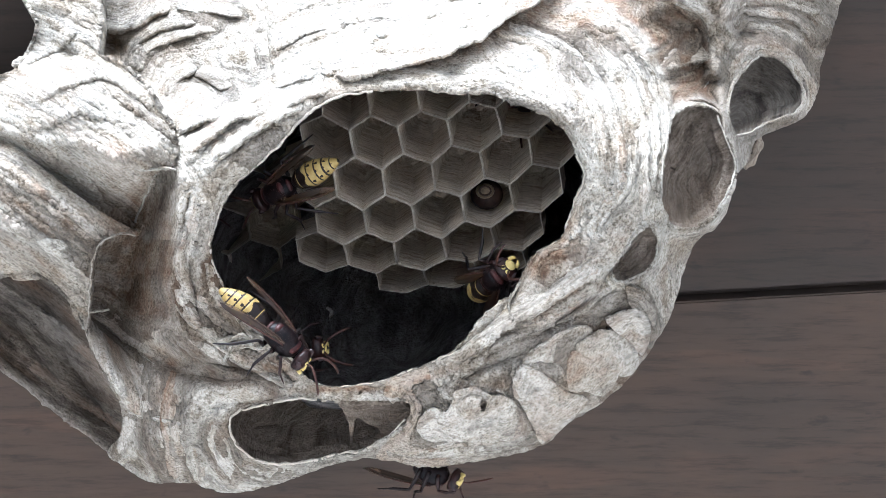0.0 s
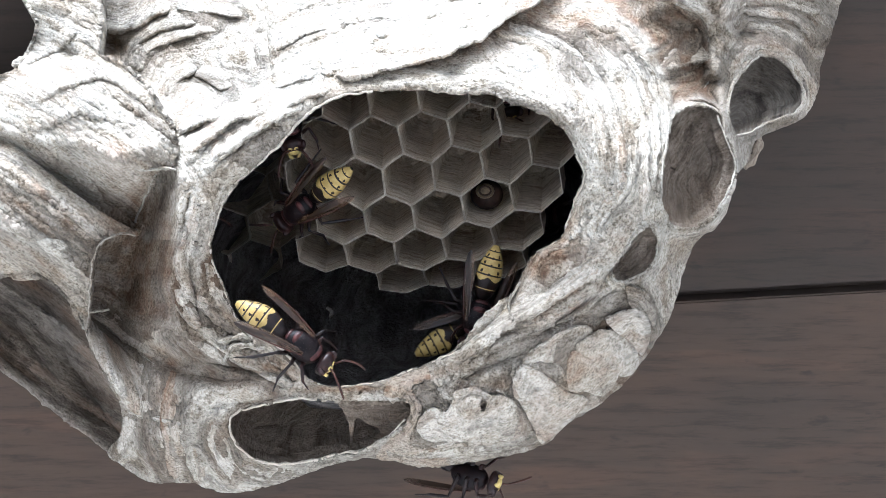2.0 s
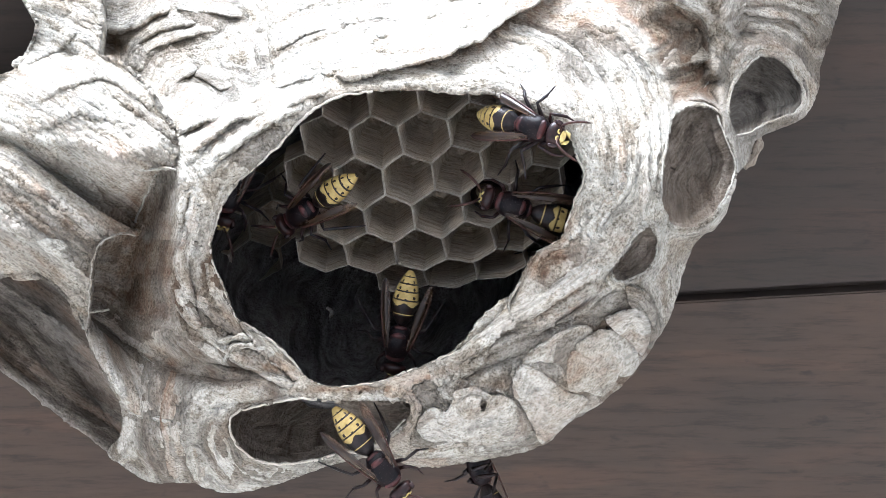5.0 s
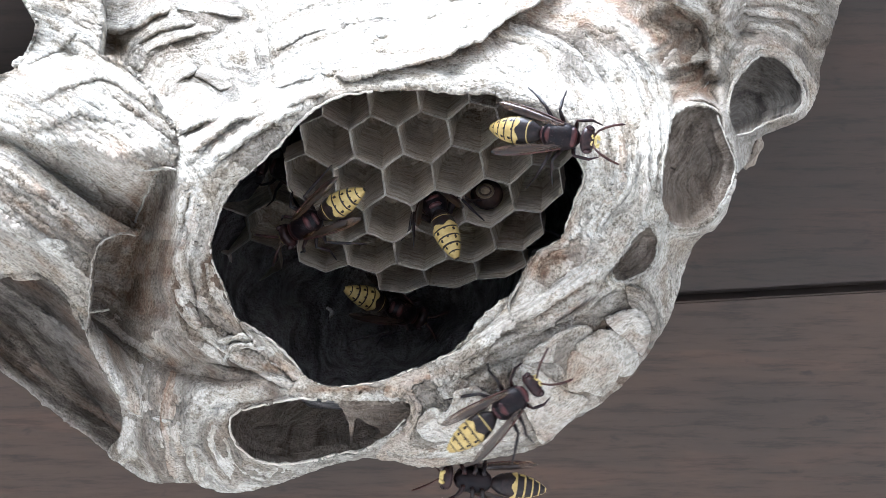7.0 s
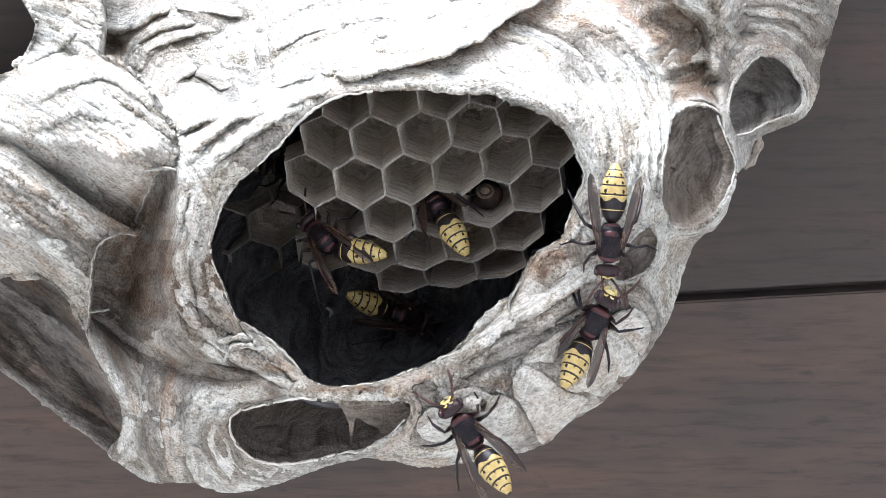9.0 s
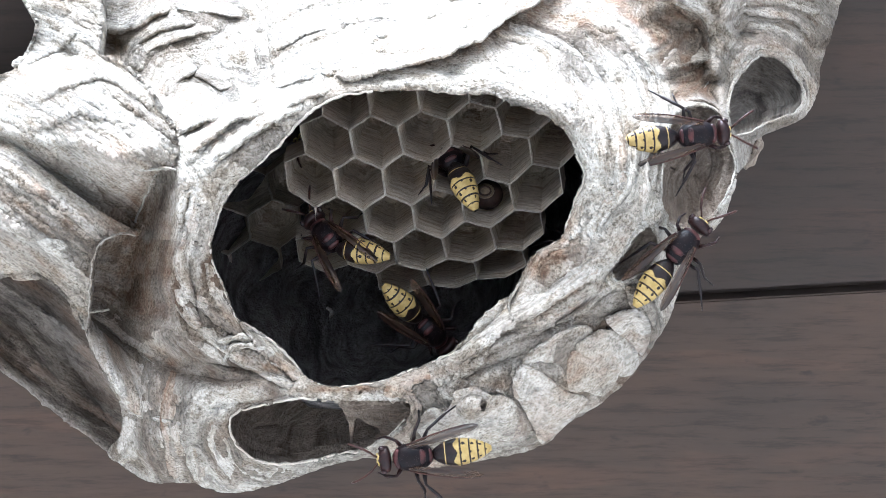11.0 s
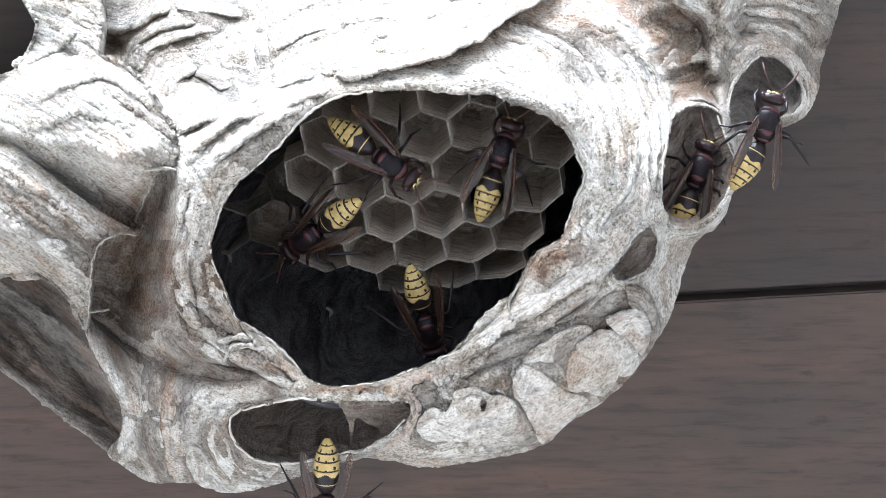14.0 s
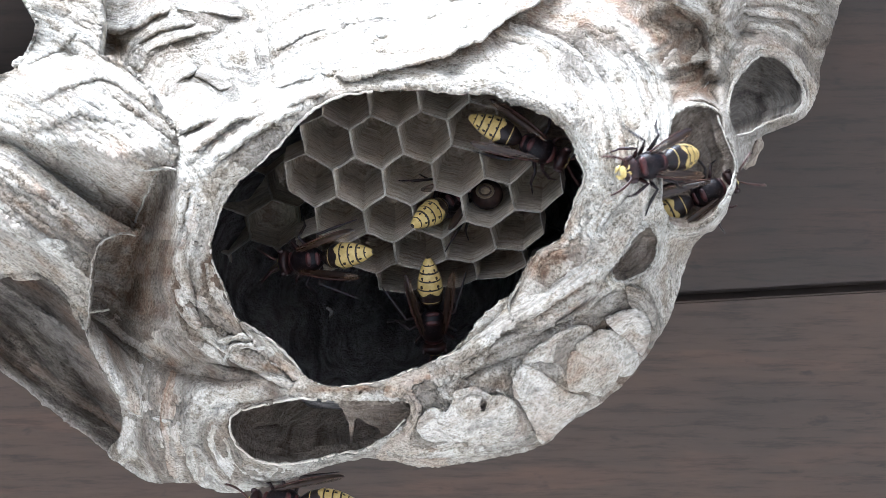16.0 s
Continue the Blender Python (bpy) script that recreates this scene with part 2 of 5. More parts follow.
def build_soffit():
    bm = bmesh.new()
    y = GAP_Y + GAP / 2 - (BOARD + GAP)
    turn = Matrix.Rotation(radians(SOFFIT_TURN), 4, "Z")
    for k in range(5):
        box_bm(bm, -1.6, 1.6, y, y + BOARD, SOFFIT, SOFFIT + 0.02)
        y += BOARD + GAP
    bmesh.ops.bevel(bm, geom=bm.edges[:], offset=0.0004, segments=2, affect="EDGES")
    box_bm(bm, -1.6, 1.6, GAP_Y - BOARD + 0.004, y, SOFFIT + 0.0045, SOFFIT + 0.05)
    bmesh.ops.transform(bm, matrix=turn, verts=bm.verts)
    me = bpy.data.meshes.new("ceiling")
    bmesh.ops.recalc_face_normals(bm, faces=bm.faces)
    bm.to_mesh(me)
    bm.free()
    # boards weathered to their own brown; the first also painted darker, as shade
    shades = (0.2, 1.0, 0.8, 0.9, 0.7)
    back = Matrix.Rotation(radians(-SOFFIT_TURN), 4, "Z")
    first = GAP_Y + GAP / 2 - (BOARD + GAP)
    float_layer(me, "board_shade", [shades[min(4, max(0, int(((back @ v.co).y - first) / (BOARD + GAP))))] for v in me.vertices])
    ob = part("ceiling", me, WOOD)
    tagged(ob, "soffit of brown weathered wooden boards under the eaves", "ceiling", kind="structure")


GAP_Y, SOFFIT_TURN = 0.0515, -3.5
build_soffit()


def build_shell():
    bm = bmesh.new()
    box_bm(bm, -3, 3, 0.62, 0.72, 0.0, 2.7)
    tagged(part("wall_north", bm, WALL), "plain pale grey house wall", "wall", kind="structure")
    bm = bmesh.new()
    s = 600
    vs = [bm.verts.new(p) for p in ((-s, -s, 0), (s, -s, 0), (s, s, 0), (-s, s, 0))]
    bm.faces.new(vs)
    tagged(part("ground", bm, GROUND), "pale gravel ground below the eaves", "ground", kind="structure")


build_shell()

# ---- the hornets' nest ----
ANCHOR = Vector((-0.02, 0.0, SOFFIT))
nest = new("hornet_nest")
nest.location = ANCHOR
tagged(nest, "pale grey papery hornet nest with torn mouth, hanging from boarded soffit", "hornet nest")

MOUTH = [(372, 455), (378, 405), (402, 345), (440, 305), (490, 260), (540, 205), (600, 172), (660, 162), (735, 160), (800, 166), (865, 168),
         (900, 182), (960, 204), (1000, 232), (1022, 275), (1034, 318), (1020, 350), (1005, 400), (990, 428), (950, 448), (920, 500), (895, 545),
         (850, 592), (790, 632), (720, 660), (660, 680), (590, 688), (545, 672), (490, 612), (425, 575), (395, 515)]
LOWER = [(405, 750), (428, 725), (520, 706), (620, 710), (715, 712), (722, 740), (685, 772), (640, 796), (580, 808), (515, 822), (460, 815), (425, 795)]
RIGHT_A = [(1188, 215), (1205, 198), (1240, 190), (1272, 204), (1284, 245), (1299, 285), (1294, 330), (1270, 372), (1235, 400), (1190, 398), (1172, 365), (1171, 315), (1178, 260)]
RIGHT_B = [(1345, 101), (1375, 106), (1400, 130), (1419, 165), (1412, 195), (1370, 213), (1330, 233), (1302, 240), (1288, 195), (1300, 150), (1322, 118)]
RIGHT_C = [(1152, 402), (1164, 424), (1160, 454), (1138, 482), (1106, 498), (1084, 490), (1090, 468), (1112, 440), (1132, 412)]
OUTER = [(195, 800), (217, 770), (216, 715), (190, 668), (160, 605), (150, 565), (100, 480), (80, 300), (100, 120), (140, -60), (200, -260), (700, -330), (1250, -260), (1480, -150),
         (1492, -60), (1482, 10), (1465, 72), (1450, 112), (1445, 160), (1420, 207), (1370, 228), (1336, 246), (1318, 288), (1304, 305), (1297, 332), (1280, 378),
         (1262, 403), (1230, 425), (1205, 482), (1193, 532), (1165, 590), (1120, 655), (1060, 712), (1000, 748), (960, 785), (880, 806), (760, 824),
         (690, 812), (640, 808), (560, 828), (470, 858), (400, 868), (340, 853), (270, 850), (215, 820)]
LOBE = [(300, 298), (283, 302), (265, 332), (250, 366), (238, 394), (240, 416), (214, 413), (186, 425), (166, 455), (160, 500), (157, 545), (151, 580),
        (136, 562), (118, 530), (78, 494), (30, 490), (-200, 480), (-200, 150), (0, 133), (28, 112), (48, 88), (62, 40), (45, 8), (30, -60), (40, -260),
        (160, -260), (178, 20), (178, 58), (176, 95), (205, 107), (250, 142), (292, 195), (312, 255)]
TUNNEL = [(-200, 440), (0, 450), (140, 470), (230, 690), (250, 815), (198, 804), (160, 778), (100, 733), (0, 655), (-200, 515)]


def bump_at(x, y, cx, cy, rx, ry, turn=0.0):
    c, s = math.cos(radians(turn)), math.sin(radians(turn))
    dx, dy = x - cx, y - cy
    return np.exp(-(((c * dx + s * dy) / rx) ** 2 + ((c * dy - s * dx) / ry) ** 2))


def layers(f, x, y, seed):
    """Overlapping ledges, strands and grains of pulp along the growth lines, in millimetres."""
    w = 7 * fbm(x / 120, y / 120, seed, 2)
    a = (f + w) / 34.0 + 0.3 * vnoise(x / 70, y / 70, seed + 3)
    saw = a - np.floor(a)
    ledge = np.where(saw < 0.9, (saw / 0.9) ** 1.5, (1 - saw) / 0.1)
    gate = np.clip(0.45 + 1.1 * vnoise(x / 95, y / 95, seed + 9), 0, 1)
    b = (f + 0.6 * w + 1.2 * vnoise(x / 6, y / 6, seed + 21)) / 12.5
    leaf = b - np.floor(b)
    short = np.clip(0.2 + 1.3 * hash01(np.floor(b), np.floor((x + 0.7 * y) / 85 + 5 * hash01(np.floor(b), 3.0, seed)), seed + 22) - 0.5, 0, 1)
    ledge = ledge + 0.7 * short * np.where(leaf < 0.82, leaf / 0.82, (1 - leaf) / 0.18)
    strands = fbm(f / 8.0, (0.7 * x + 0.7 * y) / 110, seed + 4, 2)
    hair = fbm(f / 3.4, (x - 0.6 * y) / 36, seed + 5, 2)
    fray = np.clip(vnoise(f / 9.0, (0.6 * x - y) / 60, seed + 8) - 0.25, 0, 1)
    patch = np.clip(0.6 + 0.8 * vnoise(x / 80, y / 80, seed + 15), 0.15, 1.2) * (1 + 0.7 * np.clip((300 - y) / 100, 0, 1))
    grain = vnoise(x / 3.7, y / 3.7, seed + 7) * 0.28 + fbm(x / 9, y / 9, seed + 11, 2) * 0.30
    plain = 1 - 0.8 * np.clip((y - 430) / 80, 0, 1) * np.clip((x - 680) / 100, 0, 1)
    return plain * (0.9 * gate * ledge + patch * (0.26 * strands + 0.20 * hair + 0.6 * fray)) + 0.7 * fbm(x / 42, y / 42, seed + 6) + 0.8 * grain


# brown and tan stains: centre, radii, turn, strength
STAINS_LEFT = [(962, 462, 22, 62, 40, 1.0), (975, 450, 42, 36, -45, 0.8), (235, 440, 60, 150, 5, 0.95), (225, 560, 45, 60, 0, 0.5), (1000, 40, 110, 30, 18, 0.75), (770, 112, 45, 14, -8, 0.7), (205, 88, 28, 24, 20, 0.8), (300, 640, 45, 26, 30, 0.7), (430, 655, 50, 12, 8, 0.7), (255, 545, 55, 50, 0, 0.9), (300, 470, 22, 120, 0, 0.75), (375, 440, 18, 70, 0, 0.6)]
STAINS_MOUTH = [(400, 560, 60, 16, 40, 0.6), (470, 645, 60, 10, 18, 0.9), (640, 690, 70, 6, 0, 0.8), (1090, 560, 70, 14, -40, 0.5), (850, 680, 70, 14, -10, 0.5), (290, 700, 26, 40, 0, 0.5), (600, 692, 90, 7, 0, 0.8), (480, 280, 60, 9, -42, 0.6), (395, 470, 10, 90, -8, 0.5), (1370, 75, 60, 14, 25, 0.5), (835, 712, 30, 26, 0, 0.35), (365, 235, 30, 10, -30, 0.5)]
STAINS_SIDES = [(1000, 420, 12, 40, 20, 0.8), (1350, 90, 60, 10, 20, 0.6), (1400, 40, 70, 9, 25, 0.5), (1430, 90, 14, 60, -10, 0.45), (1260, 20, 24, 40, 0, 0.5), (1300, 420, 60, 14, -60, 0.4), (790, 655, 60, 10, -25, 0.5), (275, 365, 22, 45, 5, 0.5)]
STAINS = STAINS_LEFT + STAINS_MOUTH + STAINS_SIDES


def sheet(name, outline, holes, height, flow_lines, mat, label="", step=4.0, rough=2.2, seed=1, skirt=None, thick=0.00045, relief=1.0, needs_edge=True):
    """A curved sheet of paper over the plan, with crumbled edges, growth ledges and torn openings."""
    out = curve(outline, 5.0, rough, seed)
    cut = [curve(h, 5.0, rough, seed + 20 + k) for k, h in enumerate(holes)]
    xs = np.arange(out[:, 0].min() - step, out[:, 0].max() + 2 * step, step)
    ys = np.arange(out[:, 1].min() - step, out[:, 1].max() + 2 * step, step)
    gx, gy = np.meshgrid(xs, ys)
    ny, nx = gx.shape
    mx, my = gx[:-1, :-1] + step / 2, gy[:-1, :-1] + step / 2
    keep = inside(mx, my, out)
    for h in cut:
        keep &= ~inside(mx, my, h)
    used = np.zeros(gx.shape, int)
    for dy in (0, 1):
        for dx in (0, 1):
            used[dy:dy + ny - 1, dx:dx + nx - 1] += keep
    edge = (used > 0) & (used < 4)
    ex, ey = gx[edge], gy[edge]
    best = np.full(ex.shape, 1e9)
    bx, by = ex.copy(), ey.copy()
    on_out = np.zeros(ex.shape, bool)
    for k, line in enumerate([out] + cut):
        d, px, py = nearest(ex, ey, line)
        hit = d < best
        best = np.where(hit, d, best)
        bx, by = np.where(hit, px, bx), np.where(hit, py, by)
        on_out = np.where(hit, k == 0, on_out)
    gx[edge], gy[edge] = bx, by
    idx = np.full(gx.shape, -1)
    sel = used > 0
    idx[sel] = np.arange(sel.sum())
    x, y = gx[sel], gy[sel]
    dout = nearest(x, y, curve(outline, 18.0))[0] if needs_edge else 0.0 * x
    f = np.full(x.shape, 0.0)
    acc = np.full(x.shape, 1e-30)
    for line, closed in flow_lines:
        pts = np.array(line, float)
        near = (x > pts[:, 0].min() - 190) & (x < pts[:, 0].max() + 190) & (y > pts[:, 1].min() - 190) & (y < pts[:, 1].max() + 190)
        if closed or near.any():
            near = near | closed
            d, _, _ = nearest(x[near], y[near], curve(line, 18.0, closed=closed), closed)
            acc[near] += np.exp(-d / 13.0)
    f = -13.0 * np.log(acc)
    f = f + 5 * fbm(x / 130, y / 130, seed + 2, 2)
    TONE.clear()
    z = height(x, y, dout)
    old = TONE.get("stain", np.zeros_like(x))
    stain = np.zeros_like(x)
    for cx, cy, rx, ry, turn, k in STAINS:
        stain = np.maximum(stain, k * bump_at(x, y, cx, cy, rx, ry, turn))
    swirl = fbm((f + 5 * vnoise(x / 45, y / 45, seed + 51)) / 22, (x + 0.6 * y) / 180, seed + 50, 2)
    stain = np.maximum(stain, 0.9 * np.clip(swirl - 0.12, 0, 0.6) * np.clip((y - 40) / 260, 0.25, 1))
    stain = np.maximum(stain, old)
    stain = np.clip(stain * (1 + 0.9 * fbm(x / 22, y / 22, seed + 17)), 0, 1)
    tone = TONE.get("last", np.zeros_like(x)) + 0.34 * fbm((f + 5 * vnoise(x / 40, y / 40, seed + 31)) / 20, (x + y) / 260, seed + 30, 2)
    # every load of pulp is laid as a short arc of its own shade and height
    load = (f + 4 * fbm(x / 55, y / 55, seed + 61, 2) + 1.6 * vnoise(x / 5, y / 5, seed + 62)) / 16.0
    row = np.floor(load)
    arc = np.arctan2(y - 425, x - 700) * 420 + 10 * vnoise(x / 12, y / 12, seed + 63)
    run = np.floor(arc / 130 + 9 * hash01(row, row * 0 + 2.0, seed))
    shade = hash01(row, run, seed + 64)
    brown = hash01(row, run, seed + 65)
    some = np.clip((y - 180) / 200, 0.6, 1) * np.clip(0.75 + 0.9 * vnoise(x / 90, y / 90, seed + 66), 0.2, 1)
    tone = tone + some * 0.74 * (shade - 0.68)
    stain = np.clip(stain + some * 0.6 * np.clip(brown - 0.72, 0, 0.28) / 0.28 * np.clip((y - 150) / 250, 0.2, 1), 0, 1)
    if relief:
        edge_of = load - row
        z = z + relief * layers(f, x, y, seed) + relief * some * (0.5 * (shade - 0.5) + 0.4 * edge_of * (brown > 0.45))
    verts = spot(x, y, z)
    jj, ii = np.nonzero(keep)
    faces = np.stack([idx[jj, ii], idx[jj + 1, ii], idx[jj + 1, ii + 1], idx[jj, ii + 1]], -1).tolist()
    calm = 1 - 0.72 * np.clip((y - 560) / 80, 0, 1) * np.clip((x - 730) / 90, 0, 1)
    verts, flow, stain, tone = verts.tolist(), list(f * 0.1 * calm), list(stain), list(tone)
    if skirt is not None:
        # the side wall that runs from the sheet's outer edge back to the soffit
        flag = np.zeros(gx.shape, bool)
        tmp = np.zeros(ex.shape, bool)
        tmp[:] = on_out
        flag[edge] = tmp
        flag = flag[sel]
        count = {}
        for q in faces:
            for k in range(4):
                e = (q[k], q[(k + 1) % 4])
                key = (min(e), max(e))
                count[key] = None if key in count else e
        back = {}
        cu, cv = skirt
        rings = 5

        def column(i):
            if i not in back:
                ids = [i]
                p0 = np.array(verts[i])
                end = spot(cu + (x[i] - cu) * 0.86, cv + (y[i] - cv) * 0.86, -108.0)
                way = end - CAM_T
                end = CAM_T + way * ((SOFFIT + 0.001 - CAM_T[2]) / way[2])
                for r in range(1, rings + 1):
                    t = r / rings
                    q = p0 + (end - p0) * t
                    ids.append(len(verts))
                    verts.append(list(q))
                    stain.append(0.0)
                    tone.append(0.0)
                    flow.append(f[i] * 0.1 + 2.2 * r + 0.8 * float(vnoise(x[i] / 50, y[i] / 50, 3)))
                back[i] = ids
            return back[i]
        for key, e in count.items():
            if e and flag[e[0]] and flag[e[1]]:
                a, b = column(e[0]), column(e[1])
                for r in range(rings):
                    faces.append([a[r], b[r], b[r + 1], a[r + 1]][::-1])
    base = np.array(nest.location)
    me = mesh_from(name, np.array(verts) - base, faces)
    float_layer(me, "flow", flow)
    float_layer(me, "stain", stain)
    float_layer(me, "tone", tone)
    ob = part(name, me, mat, nest, label)
    if thick:
        so = ob.modifiers.new("thickness", "SOLIDIFY")
        so.thickness, so.offset = thick, 1.0
    return ob


MOUTH_LINE, OUTER_LINE = curve(MOUTH, 14.0), curve(OUTER, 18.0)
FLAP = curve([(560, 150), (690, 126), (740, 115), (790, 100), (815, 86), (850, 75), (870, 60), (890, 45), (900, 32), (940, 15), (965, -4), (1010, -50), (1120, -150)], 6.0, 3.0, 5, closed=False)


def side_of(x, y, line):
    """Distance to an open line, positive on the right-hand side of its course (v points down), and where along it."""
    best = np.full(x.shape, 1e18)
    sign, along = np.zeros_like(x), np.zeros_like(x)
    m = len(line)
    for i in range(m - 1):
        (ax, ay), (cx, cy) = line[i], line[i + 1]
        dx, dy = cx - ax, cy - ay
        t = np.clip(((x - ax) * dx + (y - ay) * dy) / (dx * dx + dy * dy + 1e-12), 0, 1)
        d = (x - ax - t * dx) ** 2 + (y - ay - t * dy) ** 2
        hit = d < best
        best = np.where(hit, d, best)
        sign = np.where(hit, np.sign(dx * (y - ay) - dy * (x - ax)), sign)
        along = np.where(hit, (i + t) / (m - 1), along)
    return np.sqrt(best) * sign, along


TONE = {}


def ledge(x, y, points, up, width, tint=0.0, brown=0.0, seed=0):
    """An overlapping edge: the sheet on the left of the line's course stands proud of what lies on its right, which may be stained.
    Returns height, tone and stain."""
    pts = np.array(points, float)
    reach = 5 * width + 30
    near = (x > pts[:, 0].min() - reach) & (x < pts[:, 0].max() + reach) & (y > pts[:, 1].min() - reach) & (y < pts[:, 1].max() + reach)
    out, tone, stain = np.zeros_like(x), np.zeros_like(x), np.zeros_like(x)
    if near.any():
        xs, ys = x[near], y[near]
        d, s = side_of(xs, ys, curve(points, 12.0, 2.5, seed, closed=False))
        d = d + 1.6 * vnoise(xs / 6, ys / 6, seed + 40) + 4 * vnoise(xs / 30, ys / 30, seed + 41)
        ends = np.clip(s / 0.2, 0, 1) * np.clip((1 - s) / 0.2, 0, 1)
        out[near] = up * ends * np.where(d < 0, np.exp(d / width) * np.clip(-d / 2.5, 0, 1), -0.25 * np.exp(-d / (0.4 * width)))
        # tone also darkens the foot of the edge, a painted contact shade
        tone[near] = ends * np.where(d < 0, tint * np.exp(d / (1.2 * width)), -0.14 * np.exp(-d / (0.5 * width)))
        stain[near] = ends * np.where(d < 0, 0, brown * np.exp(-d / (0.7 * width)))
    return out, tone, stain


# overlapping edges of the layers, region by region: line, height, fade, tone of the proud layer, brown of the one under it;
# the proud side lies to the left of the course
TOP_LEFT = [([(182, 56), (215, 58), (245, 50), (270, 36), (302, 20)], 2.4, 26, 0.1, 0.8), ([(315, 20), (350, 24), (400, 30), (436, 34)], 1.2, 18, 0.1, 0.3), ([(252, 122), (272, 92), (320, 72), (385, 56)], 1.2, 16, 0.1, 0.1),
            ([(235, 112), (252, 78), (300, 52), (360, 42)], 1.2, 14, 0.1, 0.1), ([(300, 168), (325, 142), (352, 128)], 1.2, 12, 0.0, 0.0), ([(346, 136), (370, 147), (392, 160), (410, 156)], 1.4, 12, 0.0, 0.0), ([(490, 96), (520, 76), (560, 58), (605, 52)], 1.3, 18, 0.1, 0.1)]
TOP_MIDDLE = [([(320, 240), (350, 221), (392, 212)], 1.8, 14, 0.1, 0.8), ([(340, 275), (388, 236), (420, 214), (458, 204)], 2.2, 18, 0.1, 0.1), ([(370, 300), (420, 262), (470, 226), (540, 188)], 1.6, 16, 0.1, 0.3), ([(490, 160), (530, 145), (562, 136)], 1.0, 10, 0.1, 0.0),
              ([(600, 48), (650, 40), (708, 31)], 1.0, 12, 0.1, 0.0), ([(650, 62), (700, 70), (745, 60), (770, 48)], 1.0, 14, 0.1, 0.1), ([(400, 205), (440, 186), (462, 178)], 1.0, 10, 0.1, 0.0), ([(505, 196), (540, 178), (585, 162)], 1.0, 12, 0.1, 0.5)]
THICK_RING = [([(1108, 345), (1104, 262), (1086, 188), (1050, 126), (996, 78), (900, 40)], 0.9, 12, 0.1, 0.0), ([(1140, 375), (1149, 310), (1146, 232), (1126, 162), (1090, 106), (1036, 60)], 1.2, 11, 0.12, 0.1), ([(1160, 335), (1166, 252), (1156, 182), (1132, 122), (1090, 76)], 1.2, 10, 0.1, 0.1),
              ([(1078, 320), (1070, 242), (1050, 182), (1006, 126)], 0.8, 12, 0.1, 0.1), ([(1060, 410), (1082, 376), (1112, 350), (1126, 296), (1124, 240)], 1.2, 12, 0.05, 0.0)]
OLD_CUPS = [([(1172, 126), (1200, 119), (1235, 110), (1264, 112)], 2.0, 14, 0.1, 0.4), ([(1184, 118), (1204, 82), (1196, 46), (1158, 26)], 1.4, 12, -0.1, 0.3), ([(1216, 106), (1238, 76), (1226, 44), (1192, 22)], 1.4, 12, 0.0, 0.3),
            ([(1188, 188), (1215, 170), (1245, 146), (1268, 130)], 1.4, 12, 0.0, 0.5), ([(1300, 45), (1318, 24), (1350, 30), (1400, 42), (1440, 76)], 0.7, 12, 0.0, 0.2), ([(1322, 8), (1380, 12), (1430, 28), (1458, 62)], 0.7, 10, 0.0, 0.2)]
UNDERSIDE = [([(800, 652), (850, 624), (900, 582), (950, 556), (1000, 524), (1056, 478)], 2.4, 22, 0.05, 0.7), ([(800, 688), (850, 642), (900, 606), (985, 576), (1040, 550), (1080, 508)], 1.8, 14, -0.05, 0.35), ([(906, 640), (914, 690), (950, 764)], 2.0, 40, 0.25, 0.1),
             ([(1004, 692), (998, 662), (985, 647), (955, 640), (928, 648)], 1.8, 34, 0.22, 0.0), ([(1022, 596), (1012, 622), (1002, 652), (998, 690)], 1.4, 30, 0.12, 0.1), ([(1112, 604), (1090, 586), (1065, 582), (1042, 590)], 1.5, 30, 0.22, 0.0)]
SCALY_SIDE = [([(1144, 596), (1142, 560), (1120, 549), (1095, 553), (1072, 568)], 2.0, 30, 0.24, 0.1), ([(1152, 586), (1152, 540), (1136, 515), (1106, 504)], 1.6, 16, -0.2, 0.1), ([(1060, 694), (1030, 671), (998, 674)], 1.4, 24, 0.2, 0.0), ([(1104, 660), (1070, 628), (1030, 616)], 1.2, 24, 0.14, 0.0),
              ([(690, 800), (760, 808), (880, 796), (962, 772)], 1.2, 14, 0.1, 0.2)]
LEFT_BANDS = [([(256, 640), (256, 720), (262, 790), (292, 848)], 1.2, 18, -0.32, 0.1), ([(300, 662), (286, 740), (302, 844)], 1.2, 18, 0.16, 0.1), ([(332, 690), (320, 760), (346, 852)], 1.0, 16, -0.12, 0.1), ([(376, 748), (372, 790), (412, 852)], 1.2, 16, 0.12, 0.0),
              ([(392, 766), (420, 826), (470, 848), (535, 840)], 1.0, 10, -0.2, 0.0), ([(340, 664), (400, 676), (470, 672), (520, 684)], -2.4, 16, 0.0, 0.6), ([(225, 735), (216, 770), (208, 800)], 1.2, 12, 0.2, 0.2)]
LEFT_STRANDS = [([(340, 350), (322, 420), (312, 470), (334, 528), (366, 545)], 2.0, 12, 0.1, 0.4), ([(312, 508), (326, 556), (350, 584)], 1.6, 10, 0.05, 0.3), ([(160, 560), (215, 600), (272, 642)], 1.4, 14, 0.2, 0.3), ([(300, 590), (345, 630), (404, 664)], 1.3, 13, -0.12, 0.5),
                ([(345, 585), (400, 630), (470, 670), (512, 692)], 1.5, 14, 0.0, 0.4), ([(352, 530), (378, 565), (424, 604)], 1.3, 12, -0.1, 0.4), ([(362, 470), (374, 520), (402, 566)], 1.2, 9, 0.0, 0.6), ([(420, 576), (480, 640), (532, 682)], 1.2, 10, 0.1, 0.5)]
